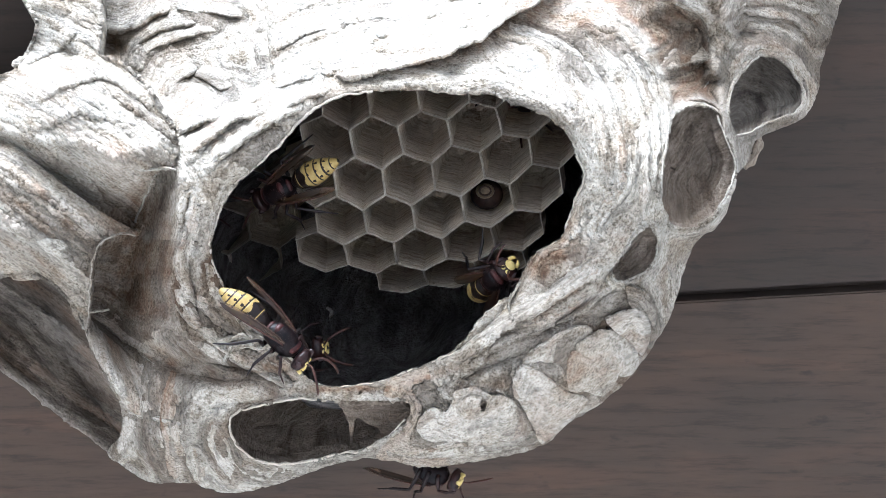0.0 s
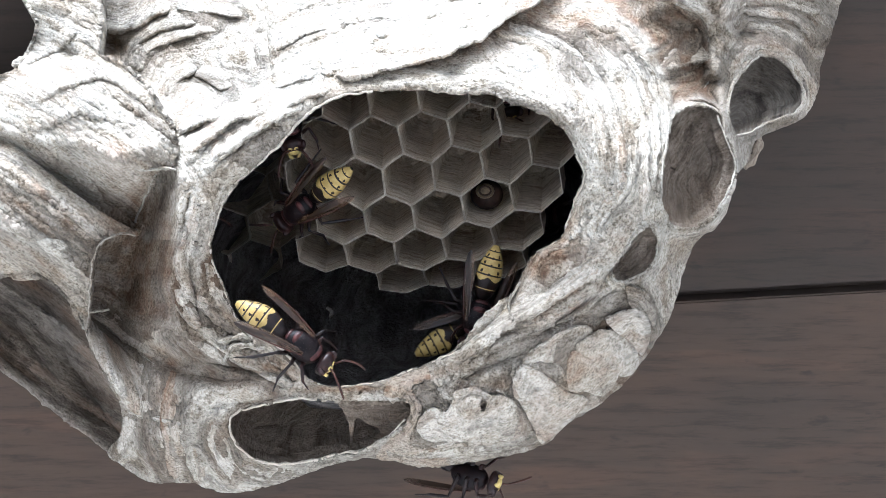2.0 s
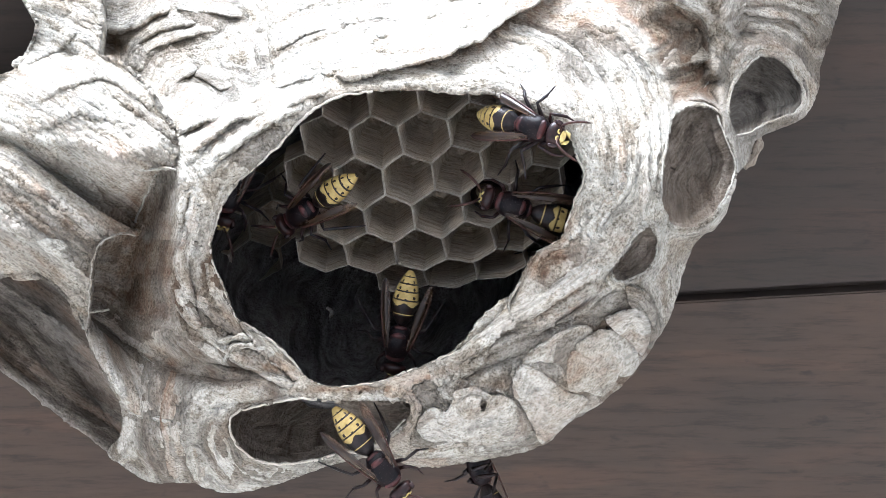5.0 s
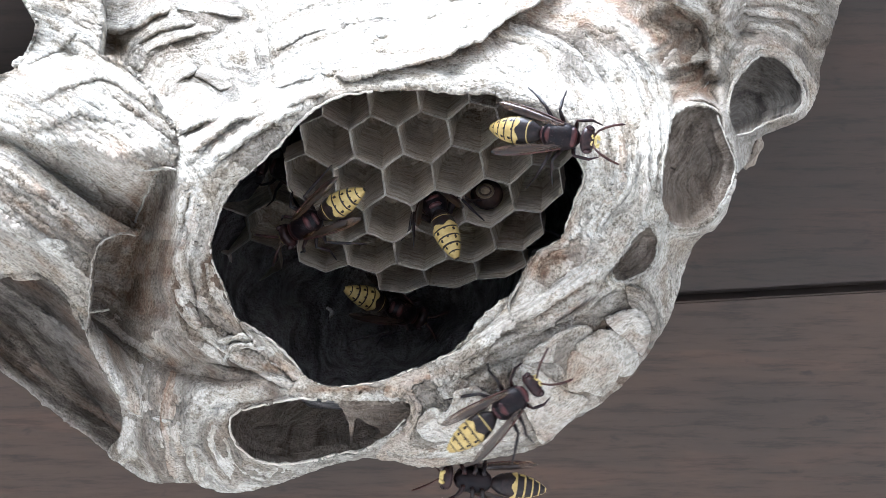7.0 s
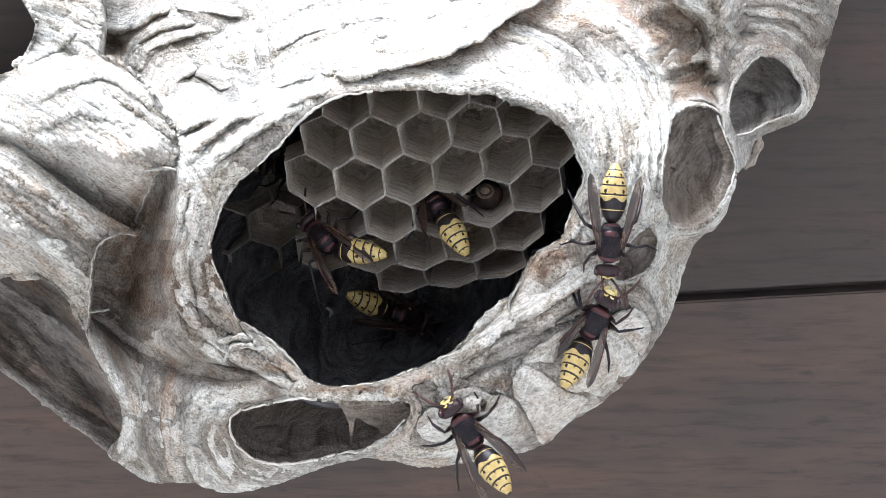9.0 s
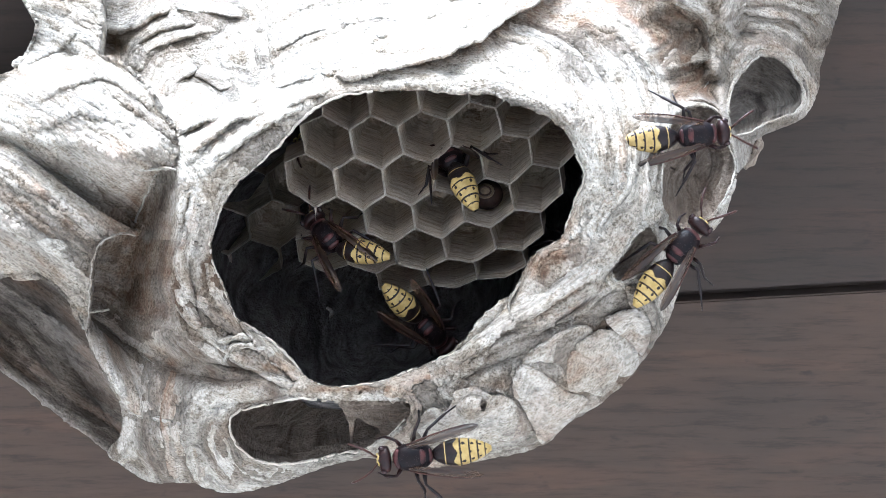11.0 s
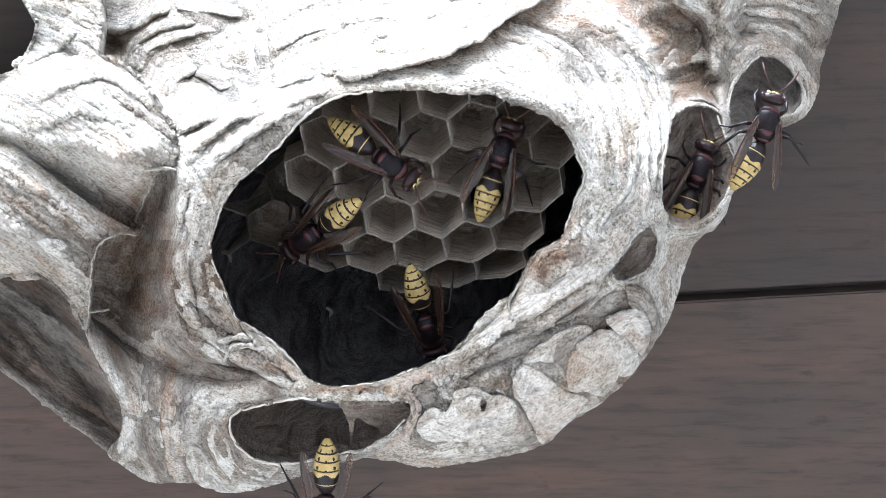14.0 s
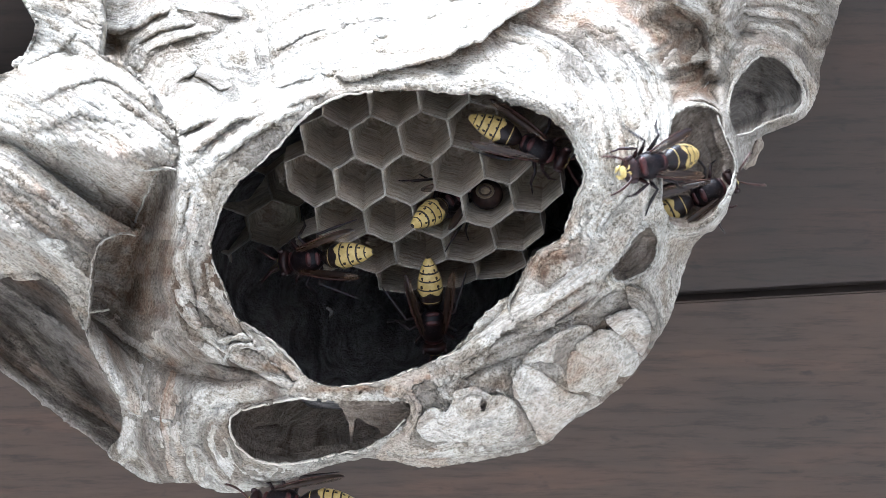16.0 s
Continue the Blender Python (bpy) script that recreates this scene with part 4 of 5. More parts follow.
ribbon("torn_strip", [(905, 520), (900, 540), (907, 566)], 6, None, 2.5, "thin hanging fibre")
ribbon("torn_strip", [(228, 728), (262, 736), (303, 746)], 12, None, 1.5, "pointed torn strip")
ribbon("torn_strip", [(160, 553), (178, 551), (194, 548)], 4, (-2, -6), 1.0, "thin hanging fibre")
ribbon("torn_strip", [(1180, 470), (1188, 500), (1190, 530)], 9, None, 1.6, "thin raised paper edge")
ribbon("torn_strip", [(1050, 590), (1080, 588), (1108, 600)], 10, None, 1.6, "thin raised paper edge")
ribbon("torn_strip", [(1030, 660), (1048, 640), (1058, 615)], 6, None, 1.5, "thin raised paper edge")
ribbon("torn_strip", [(985, 700), (960, 720), (945, 760)], 9, None, 1.5, "thin raised paper edge")
ribbon("torn_strip", [(880, 688), (900, 715), (893, 750), (870, 770)], 12, None, 1.8, "pale raised paper edge")


def strut_height(x, y, dout):
    return main_height(x, y, dout) - 5.0 - 0.04 * (y - 710)


sheet("strut_web", [(606, 706), (722, 708), (726, 742), (702, 756), (684, 778), (668, 754), (650, 746), (632, 736), (626, 765), (621, 794), (617, 750), (610, 728)], [], strut_height, [([(610, 710), (722, 712)], False)],
      PAPER_CUP, "pale torn web across the lower hollow", step=2.3, rough=1.6, seed=61, relief=0.3, needs_edge=False)

EDGE_MOUTH = [('mouth', [(395, 515), (425, 575), (490, 612), (545, 672), (590, 688)], None),
        ('mouth', [(590, 688), (660, 680), (720, 660), (790, 632), (850, 592), (895, 545), (920, 500)], None),
        ('mouth', [(950, 448), (990, 428), (1005, 400), (1020, 350), (1034, 318), (1022, 275)], None),
        ('mouth', [(395, 515), (372, 455), (378, 405), (402, 345), (440, 305)], None),
        ('mouth', [(440, 305), (490, 260), (540, 205), (600, 172), (660, 162)], None),
        ('hollow', [(715, 742), (685, 772), (640, 796), (580, 808), (515, 822), (460, 815), (425, 795), (405, 750), (428, 725)], None),
        ('hollow', [(428, 725), (520, 706), (560, 707)], None)]
EDGE_SIDES = [('lobe', [(300, 298), (283, 302), (265, 332), (250, 366), (238, 394)], 'lobe'),
        ('lobe', [(240, 416), (214, 413), (186, 425), (166, 455), (160, 500), (157, 545), (151, 580)], 'lobe'),
        ('web', [(150, 565), (160, 605), (190, 668), (216, 715), (217, 770)], None),
        ('cup', [(1272, 204), (1284, 245), (1299, 285), (1294, 330), (1270, 372), (1235, 400)], None),
        ('cup', [(1200, 112), (1230, 104), (1252, 84), (1254, 52), (1236, 26), (1196, 8)], None),
        ('cup', [(1226, 120), (1256, 112), (1262, 132), (1246, 158)], None),
        ('tube', [(1288, 195), (1300, 150), (1322, 118), (1345, 101)], None),
        ('tube', [(1419, 165), (1412, 195), (1370, 213), (1330, 233), (1302, 240)], None),
        ('slit', [(1152, 402), (1164, 424), (1160, 454), (1138, 482), (1106, 498)], None)]
for k, (kind, pts, base) in enumerate(EDGE_MOUTH + EDGE_SIDES):
    ribbon("torn_edge", [tuple(q) for q in curve(pts, 9.0, 2.2, 70 + k, closed=False)], 5.5 if k < 7 else 4.5, base, 0.8, "frayed whitish torn edge", PAPER_RIM if k < 7 else PAPER, k)


ribbon("torn_edge", [tuple(q) for q in FOLD[len(FOLD) // 2::2]], 9, "lobe", 1.2, "frayed fringe of the upper fold", PAPER, 91)
ribbon("torn_edge", [tuple(q) for q in RING[8:-16:2]], 7, None, 1.0, "frayed edge of the thick ring", PAPER, 93)
for k, (pts, *_) in enumerate(THICK_RING[1:3] + LEFT_STRANDS[:3] + LEFT_BANDS[:1] + SCALY_SIDE[:2]):
    ribbon("torn_edge", [tuple(q) for q in curve(pts, 9.0, 3.5, k, closed=False)], 5, None, 0.8, "frayed strand of pulp", PAPER, 100 + k)


ribbon("torn_strip", [(578, 544), (587, 551), (583, 562)], 9, (-38, -38), 1.5, "pale scrap stuck inside", PAPER)
ribbon("torn_strip", [(1345, 240), (1338, 270), (1318, 300)], 16, (-36, -42), 0.6, "pale outer flap", PAPER_CUP)


def knob():
    """A small capped swelling with a dark hole, built like the sheet."""
    n, rings = 40, 14
    verts, faces, flow = [], [], []
    for r in range(rings + 1):
        t = r / rings
        for k in range(n):
            a = 2 * math.pi * k / n
            rad = (32 - 30 * t) * (1 + 0.07 * float(vnoise(3 * math.cos(a) + 5, 3 * math.sin(a) + t * 3, 2)))
            u, v = 836 + rad * math.cos(a), 718 + 0.82 * rad * math.sin(a)
            z = BASE_KNOB + 3.4 * math.sin(min(1.0, t * 1.15) * math.pi / 2) + 0.35 * float(vnoise(u / 6, v / 6, 4))
            if (u - 855) ** 2 / 25 + (v - 716) ** 2 / 100 < 1:
                z -= 4.5
            verts.append(spot(u, v, z))
            flow.append(0.012 * u + 0.03 * v)
    for r in range(rings):
        for k in range(n):
            faces.append([r * n + k, r * n + (k + 1) % n, (r + 1) * n + (k + 1) % n, (r + 1) * n + k])
    faces.append([rings * n + k for k in range(n)])
    me = mesh_from("knob", np.array(verts) - np.array(nest.location), faces)
    float_layer(me, "flow", flow)
    float_layer(me, "stain", [0.25] * len(verts))
    part("knob", me, PAPER, nest, "yellowish paper knob with a dark hole")


BASE_KNOB = float(main_height(np.array([836.0]), np.array([718.0]), np.zeros(1))[0]) + 2.9
knob()

# ---- hornets ----
def chitin(name, c1, c2, rough, scale=900, shine=0.2):
    m, nt, b = material(name, rough)
    tc = nt.nodes.new("ShaderNodeTexCoord")
    f = noise_tex(nt, tc.outputs["Object"], scale, 4, 0.6)
    nt.links.new(ramp(nt, f, [(0.35, c1), (0.65, c2)]), b.inputs["Base Color"])
    fine = noise_tex(nt, tc.outputs["Object"], scale * 4, 2, 0.6)
    bump = node(nt, "ShaderNodeBump", Strength=0.35, Distance=0.0002)
    nt.links.new(fine, bump.inputs["Height"])
    nt.links.new(bump.outputs[0], b.inputs["Normal"])
    b.inputs["Specular IOR Level"].default_value = shine
    return m


BLACK = chitin("black_chitin", (0.005, 0.004, 0.004), (0.016, 0.009, 0.008), 0.35)
BROWN = chitin("red_brown_chitin", (0.007, 0.004, 0.004), (0.026, 0.010, 0.0085), 0.36)
THORAX = chitin("dark_hairy_thorax", (0.002, 0.002, 0.003), (0.009, 0.005, 0.005), 0.42, 420, 0.12)
YELLOW = chitin("yellow_chitin", (0.27, 0.19, 0.06), (0.38, 0.28, 0.105), 0.42, 700)
FACE = chitin("pale_yellow_face", (0.42, 0.31, 0.09), (0.54, 0.44, 0.18), 0.4, 700)
RUST = chitin("chestnut_chitin", (0.015, 0.0055, 0.0055), (0.065, 0.020, 0.018), 0.4, 500)
AMBER = chitin("amber_antenna", (0.022, 0.010, 0.008), (0.055, 0.022, 0.015), 0.45)
EYE_MAT = chitin("dark_compound_eye", (0.015, 0.010, 0.012), (0.04, 0.022, 0.02), 0.2)


def wing_material():
    m, nt, b = material("smoky_amber_wing", 0.28)
    tc = nt.nodes.new("ShaderNodeTexCoord")
    mp = nt.nodes.new("ShaderNodeMapping")
    mp.inputs["Scale"].default_value = (120, 700, 700)
    nt.links.new(tc.outputs["Object"], mp.inputs[0])
    f = noise_tex(nt, mp.outputs[0], 1.0, 3, 0.5)
    nt.links.new(ramp(nt, f, [(0.38, (0.030, 0.017, 0.011)), (0.62, (0.15, 0.08, 0.038))]), b.inputs["Base Color"])
    nt.links.new(ramp(nt, f, [(0.40, (0.88, 0.88, 0.88)), (0.62, (0.52, 0.52, 0.52))]), b.inputs["Alpha"])
    return m


WING = wing_material()
MM = 0.001


def lathe(bm, stations, sides=20, flat=1.0, tint=None):
    """A body of round sections along x: (x, radius, z offset). tint(x, angle) picks the material of each face."""
    rings = []
    for x, r, dz in stations:
        rings.append([bm.verts.new((x * MM, r * math.cos(2 * math.pi * k / sides) * MM, (dz + flat * r * math.sin(2 * math.pi * k / sides)) * MM)) for k in range(sides)])
    for i in range(len(rings) - 1):
        for k in range(sides):
            f = bm.faces.new((rings[i][k], rings[i][(k + 1) % sides], rings[i + 1][(k + 1) % sides], rings[i + 1][k]))
            f.smooth = True
            if tint:
                f.material_index = tint((stations[i][0] + stations[i + 1][0]) / 2, 360 * (k + 0.5) / sides)
    for ring in (rings[0], rings[-1]):
        f = bm.faces.new(ring)
        f.smooth = True


def tube(bm, pts, radii, sides=7):
    rings = []
    for i, p in enumerate(pts):
        a, b = Vector(pts[max(i - 1, 0)]), Vector(pts[min(i + 1, len(pts) - 1)])
        d = (b - a).normalized()
        u = d.cross(Vector((0.3, 0.2, 1))).normalized()
        w = d.cross(u)
        rings.append([bm.verts.new((Vector(p) + radii[i] * (math.cos(2 * math.pi * k / sides) * u + math.sin(2 * math.pi * k / sides) * w)) * MM) for k in range(sides)])
    for i in range(len(rings) - 1):
        for k in range(sides):
            bm.faces.new((rings[i][k], rings[i][(k + 1) % sides], rings[i + 1][(k + 1) % sides], rings[i + 1][k])).smooth = True
    bm.faces.new(rings[0])
    bm.faces.new(rings[-1])


def ellipsoid(bm, c, r, turn=None, seg=16, rings=10):
    m = Matrix.Translation(Vector(c) * MM) @ (turn or Matrix.Identity(4)) @ Matrix.Diagonal((r[0] * MM, r[1] * MM, r[2] * MM, 1))
    made = bmesh.ops.create_uvsphere(bm, u_segments=seg, v_segments=rings, radius=1.0, matrix=m)
    for v in made["verts"]:
        for f in v.link_faces:
            f.smooth = True
    return made["verts"]


# gaster: where each plate begins, in millimetres behind the waist
PLATES = [0.0, 2.0, 4.7, 6.3, 7.7, 8.95, 10.2]


def gaster_tint(x, ang):
    s = -x
    side = min(abs(ang - 90), abs(ang - 450))
    under = side > 118
    k = 0
    while k < 5 and s > PLATES[k + 1]:
        k += 1
    u = (s - PLATES[k]) / (PLATES[k + 1] - PLATES[k])
    if k == 0:
        return 0
    if k == 1:
        wave = 0.74 + 0.12 * math.cos(radians(ang - 90) * 5)
        return 1 if u > wave or (0.06 < u < 0.13 and side < 100) else 0
    if u < 0.2:
        return 0
    if under:
        return 0 if u < 0.78 else 1
    if side < 9 * (1 - u / 0.42):
        return 0
    if k < 5 and (((side - 42) / 8.5) ** 2 + ((u - 0.47) / 0.2) ** 2 < 1 or (abs(side - 42) < 3.2 and u < 0.4)):
        return 0
    if side > 84 and u < 0.3:
        return 0
    return 1


def side_out(t):
    return 1.0 * (t * 1.1 + 0.12) ** 0.45 * math.sqrt(max(0.0, 1 - max(0.0, t - 0.45) ** 2 / 0.3026))


def build_hornet():
    body = new("hornet")
    # gaster
    bm = bmesh.new()
    st = []
    n = 110
    for i in range(n + 1):
        s = 10.2 * i / n
        t = s / 10.2
        r = 2.5 * (math.sin(math.pi * min(1, t * 0.94 + 0.035)) ** 0.62) * (1.0 - 0.28 * t) * 1.08
        k = max(j for j in range(6) if PLATES[j] <= s + 1e-6)
        u = (s - PLATES[k]) / (PLATES[k + 1] - PLATES[k])
        r *= 1 + 0.035 * (u - 0.5) + (0.02 if u > 0.9 else 0)
        st.append((-s, max(r, 0.12), 0.25 * math.sin(math.pi * t) - 1.1 * t * t))
    lathe(bm, st, 72, 0.88, gaster_tint)
    me = bpy.data.meshes.new("abdomen")
    bmesh.ops.recalc_face_normals(bm, faces=bm.faces)
    bm.to_mesh(me)
    bm.free()
    me.materials.append(BLACK)
    me.materials.append(YELLOW)
    ab = part("abdomen", me, None, body, "yellow abdomen with black bands and dots")
    ab.location = (-3.2 * MM, 0, -0.2 * MM)
    # thorax with shoulders and scutellum
    bm = bmesh.new()
    lathe(bm, [(-3.4, 0.45, -0.3), (-3.0, 1.3, -0.2), (-2.2, 2.0, 0.0), (-1.0, 2.35, 0.15), (0.4, 2.45, 0.2), (1.6, 2.3, 0.15), (2.6, 1.9, 0.05), (3.3, 1.25, -0.1), (3.7, 0.6, -0.15)], 24, 0.92)
    ellipsoid(bm, (0.6, 1.95, 1.1), (0.8, 0.45, 0.5))
    ellipsoid(bm, (0.6, -1.95, 1.1), (0.8, 0.45, 0.5))
    part("thorax", bm, THORAX, body, "dark brown hairy thorax")
    bm = bmesh.new()
    ellipsoid(bm, (2.75, 0, 0.95), (0.75, 1.75, 0.75))
    part("collar", bm, RUST, body, "chestnut collar")
    bm = bmesh.new()
    ellipsoid(bm, (-1.35, 0, 1.7), (0.75, 1.35, 0.62))
    part("scutellum", bm, RUST, body, "chestnut patch on the back")
    bm = bmesh.new()
    ellipsoid(bm, (-2.75, 0, 0.75), (0.5, 1.25, 0.6))
    part("propodeum", bm, RUST, body, "chestnut plate before the waist")
    # fine hairs on the back and shoulders
    rng = random.Random(5)
    bm = bmesh.new()
    for _ in range(170):
        x, a = rng.uniform(-2.6, 3.0), radians(rng.uniform(-20, 200))
        r = 2.42 * math.sqrt(max(0.05, 1 - (x / 3.9) ** 2))
        p = Vector((x, r * math.cos(a), 0.15 + 0.92 * r * math.sin(a)))
        way = Vector((rng.uniform(-0.5, 0.3), math.cos(a) + rng.uniform(-0.3, 0.3), math.sin(a) + rng.uniform(-0.3, 0.3))).normalized()
        side_way = way.orthogonal().normalized() * 0.022
        vs = [bm.verts.new(q * MM) for q in (p - side_way, p + side_way, p + way.cross(side_way), p + way * rng.uniform(0.45, 0.85))]
        for f in ((0, 1, 3), (1, 2, 3), (2, 0, 3)):
            bm.faces.new([vs[i] for i in f])
    part("fuzz", bm, AMBER, body, "short brown hairs")
    # head
    bm = bmesh.new()
    vs = ellipsoid(bm, (0, 0, 0), (1.45, 2.35, 1.95), None, 22, 14)
    for v in vs:
        if v.co.x < -0.5 * MM:
            v.co.x = -0.5 * MM + (v.co.x + 0.5 * MM) * 0.5
    head = part("head", bm, BROWN, body, "red-brown head with yellow face")
    head.location = (4.85 * MM, 0, -0.35 * MM)
    bm = bmesh.new()
    ellipsoid(bm, (1.02, 0, -0.45), (0.62, 1.15, 1.05))
    ellipsoid(bm, (1.05, 0.52, 0.75), (0.42, 0.5, 0.4))
    ellipsoid(bm, (1.05, -0.52, 0.75), (0.42, 0.5, 0.4))
    part("face_plate", bm, FACE, head, "bright yellow face plate")
    for side in (1, -1):
        bm = bmesh.new()
        ellipsoid(bm, (0.42, side * 1.85, 0.2), (0.75, 0.55, 1.35), Matrix.Rotation(side * radians(-14), 4, "X"))
        part("eye", bm, EYE_MAT, head, "dark kidney-shaped eye")
        bm = bmesh.new()
        tube(bm, [(0.9, side * 0.95, -1.25), (1.45, side * 0.75, -1.75), (1.6, side * 0.25, -2.15)], [0.42, 0.36, 0.12])
        part("mandible", bm, FACE, head, "yellow-brown mandible")
        bm = bmesh.new()
        tube(bm, [(1.3, side * 0.5, 0.65), (2.1, side * 1.2, 1.75), (2.5, side * 1.6, 2.1), (3.6, side * 2.3, 2.0), (4.8, side * 2.9, 1.5), (5.9, side * 3.3, 0.6), (6.3, side * 3.4, 0.1)],
             [0.20, 0.17, 0.20, 0.23, 0.23, 0.21, 0.12])
        part("antenna", bm, AMBER, head, "amber bent antenna")
    # wings, folded lengthwise over the back
    for side in (1, -1):
        bm = bmesh.new()
        n = 16
        rows = []
        for i in range(n + 1):
            t = i / n
            half = 1.0 * (t * 1.1 + 0.12) ** 0.45 * math.sqrt(max(0.0, 1 - max(0.0, t - 0.45) ** 2 / 0.3026)) + 0.04
            row = []
            for j in range(7):
                w = (j / 6 - 0.5) * 2 * half
                ridge = 0.10 * math.cos(j / 6 * 2 * math.pi * 2) + 0.25 * (1 - (j / 3 - 1) ** 2)
                row.append(bm.verts.new((-12.8 * t * MM, (w + 0.5 * t) * MM, (ridge + 0.4 * math.sin(math.pi * t)) * MM)))
            rows.append(row)
        for i in range(n):
            for j in range(6):
                bm.faces.new((rows[i][j], rows[i][j + 1], rows[i + 1][j + 1], rows[i + 1][j])).smooth = True
        ret = bmesh.ops.solidify(bm, geom=bm.faces[:], thickness=0.05 * MM)
        if side < 0:
            bmesh.ops.scale(bm, vec=(1, -1, 1), verts=bm.verts)
        w = part("wing", bm, WING, body, "smoky amber folded wing")
        bm = bmesh.new()
        edge = [(-11.9 * q / 8, 0.35 * q / 8 + side_out(q / 8), 0.12 + 0.38 * math.sin(math.pi * q / 8)) for q in range(9)]
        tube(bm, [(x, side * y, z) for x, y, z in edge], [0.16, 0.16, 0.15, 0.14, 0.13, 0.12, 0.10, 0.08, 0.05], 6)
        part("vein", bm, AMBER, w, "stiff brown leading vein")
        w.location = (1.0 * MM, side * 1.8 * MM, 1.6 * MM)
        w.rotation_euler = (radians(side * -16), radians(-3), radians(side * -9))
    # legs: front, middle, hind
    for side in (1, -1):
        for base, knee, ankle, toe in (((2.0, 1.1, -1.6), (2.6, 3.2, 0.3), (4.4, 4.0, -1.8), (6.0, 3.8, -2.9)),
                                       ((0.3, 1.3, -1.8), (0.6, 4.4, 0.6), (0.4, 6.4, -2.2), (1.2, 8.4, -3.4)),
                                       ((-1.6, 1.3, -1.7), (-2.8, 4.6, 1.0), (-5.6, 6.4, -1.8), (-8.2, 7.8, -3.4))):
            bm = bmesh.new()
            b = Vector(base)
            pts = [Vector((0, 0, 0)), Vector((0, 0.7, -0.3))] + [Vector(p) - b for p in (knee, ankle, toe)]
            mid = (pts[1] + pts[2]) / 2 + Vector((0, 0, 0.15))
            shin = (pts[2] + pts[3]) / 2
            path = [pts[0], pts[1], mid, pts[2], shin, pts[3], (pts[3] * 2 + pts[4]) / 3, (pts[3] + pts[4] * 2) / 3, pts[4]]
            tube(bm, [(p.x, p.y * side, p.z) for p in path], [0.48, 0.42, 0.40, 0.26, 0.30, 0.28, 0.16, 0.17, 0.10])
            leg = part("leg", bm, BROWN if base[0] > 1 else BLACK, body, "jointed dark red-brown leg")
            leg.location = (base[0] * MM, side * base[1] * MM, base[2] * MM)
    return body


WAIST = Vector((-3.2 * MM, 0, -0.2 * MM))


def bend(row):
    return (row[8] if len(row) > 8 else 0.0), (row[9] if len(row) > 9 else 0.0)


def stance(row):
    """Pose of a hornet: seconds, u, v, z of its anchor, heading in degrees, nose up, roll, the anchor (thorax or abdomen),
    and how far its abdomen is swung sideways and bent down."""
    t, u, v, z, head, nose, roll, back = row[:8]
    swing, droop = bend(row)
    if z < -2.5 and ((u - 700) / 345) ** 2 + ((v - 415) / 285) ** 2 < 1:
        z += COMB_Z + 8.0          # on the comb, inside the mouth
    r = CAM.to_3x3().to_4x4() @ pose(0, 0, 0, 0, 0, head) @ pose(0, 0, 0, 0, -nose, 0) @ pose(0, 0, 0, roll, 0, 0)
    held = Vector((back * MM, 0, 0)) if back == 0 else WAIST + pose(0, 0, 0, 0, droop, swing) @ (Vector((back * MM, 0, 0)) - WAIST)
    p = Vector(spot(u, v, z)) - (r @ held)
    return t, Matrix.Translation(p) @ r


T, A = 0.0, -8.2          # anchors: thorax, middle of the abdomen
HORNETS = []


def hornet(label, rows):
    HORNETS.append((label, rows))


hornet("brown and yellow hornet walking along the torn nest rim", [
    (0.0, 497, 600, 15, -43, 0, -48, T), (0.5, 514, 602, 15, -42, 0, -45, T), (1.0, 520, 607, 15, -43, 0, -40, T), (1.5, 515, 607, 15, -43, 0, -35, T), (2.0, 534, 612, 16, -36, 0, -30, T),
    (2.5, 548, 672, 17, -33, 0, 0, T), (3.0, 592, 690, 17, -8, 0, 0, T), (3.3, 620, 702, 16, -5, 0, 0, T), (3.5, 640, 730, 13, -14, -10, 0, T), (4.0, 632, 757, 13, -56, 0, 0, T), (4.2, 637, 785, 13, -76, -5, 0, T),
    (5.2, 690, 830, 12, -40, 0, 0, T), (6.3, 765, 832, 12, 8, 0, 0, T), (6.7, 815, 818, 12, 12, 0, 0, T), (7.0, 902, 714, 12, 38, 0, 0, T), (7.3, 960, 720, 7, 25, -10, 0, T), (7.5, 1012, 710, 3, 3, -18, 0, T),
    (7.75, 1020, 735, -1, 5, -18, 0, T), (8.0, 1052, 680, -2, 45, 0, -20, T), (8.5, 1060, 622, 3, 78, 28, 0, T, 0, 30), (9.0, 1052, 572, 8, 64, 26, 0, T, 0, 48), (9.2, 1052, 570, 8, 62, 24, 0, T, 0, 46),
    (10.2, 1150, 500, 6, 55, -5, 0, T), (11.3, 1214, 424, 4, 50, -8, -15, T), (12.0, 1213, 388, -1, 74, -10, -10, T), (12.5, 1240, 312, -20, 56, -15, 0, T), (13.0, 1234, 312, -20, 62, -15, 0, T),
    (13.5, 1230, 300, -20, 74, -10, 0, T), (14.0, 1236, 305, -20, 70, -5, 0, T), (14.5, 1240, 285, -20, 60, -5, 0, T), (15.0, 1248, 330, -20, 45, -15, 0, T), (15.5, 1236, 345, -12, 66, -10, 0, T), (16.0, 1252, 342, -20, 25, -10, 0, T)])
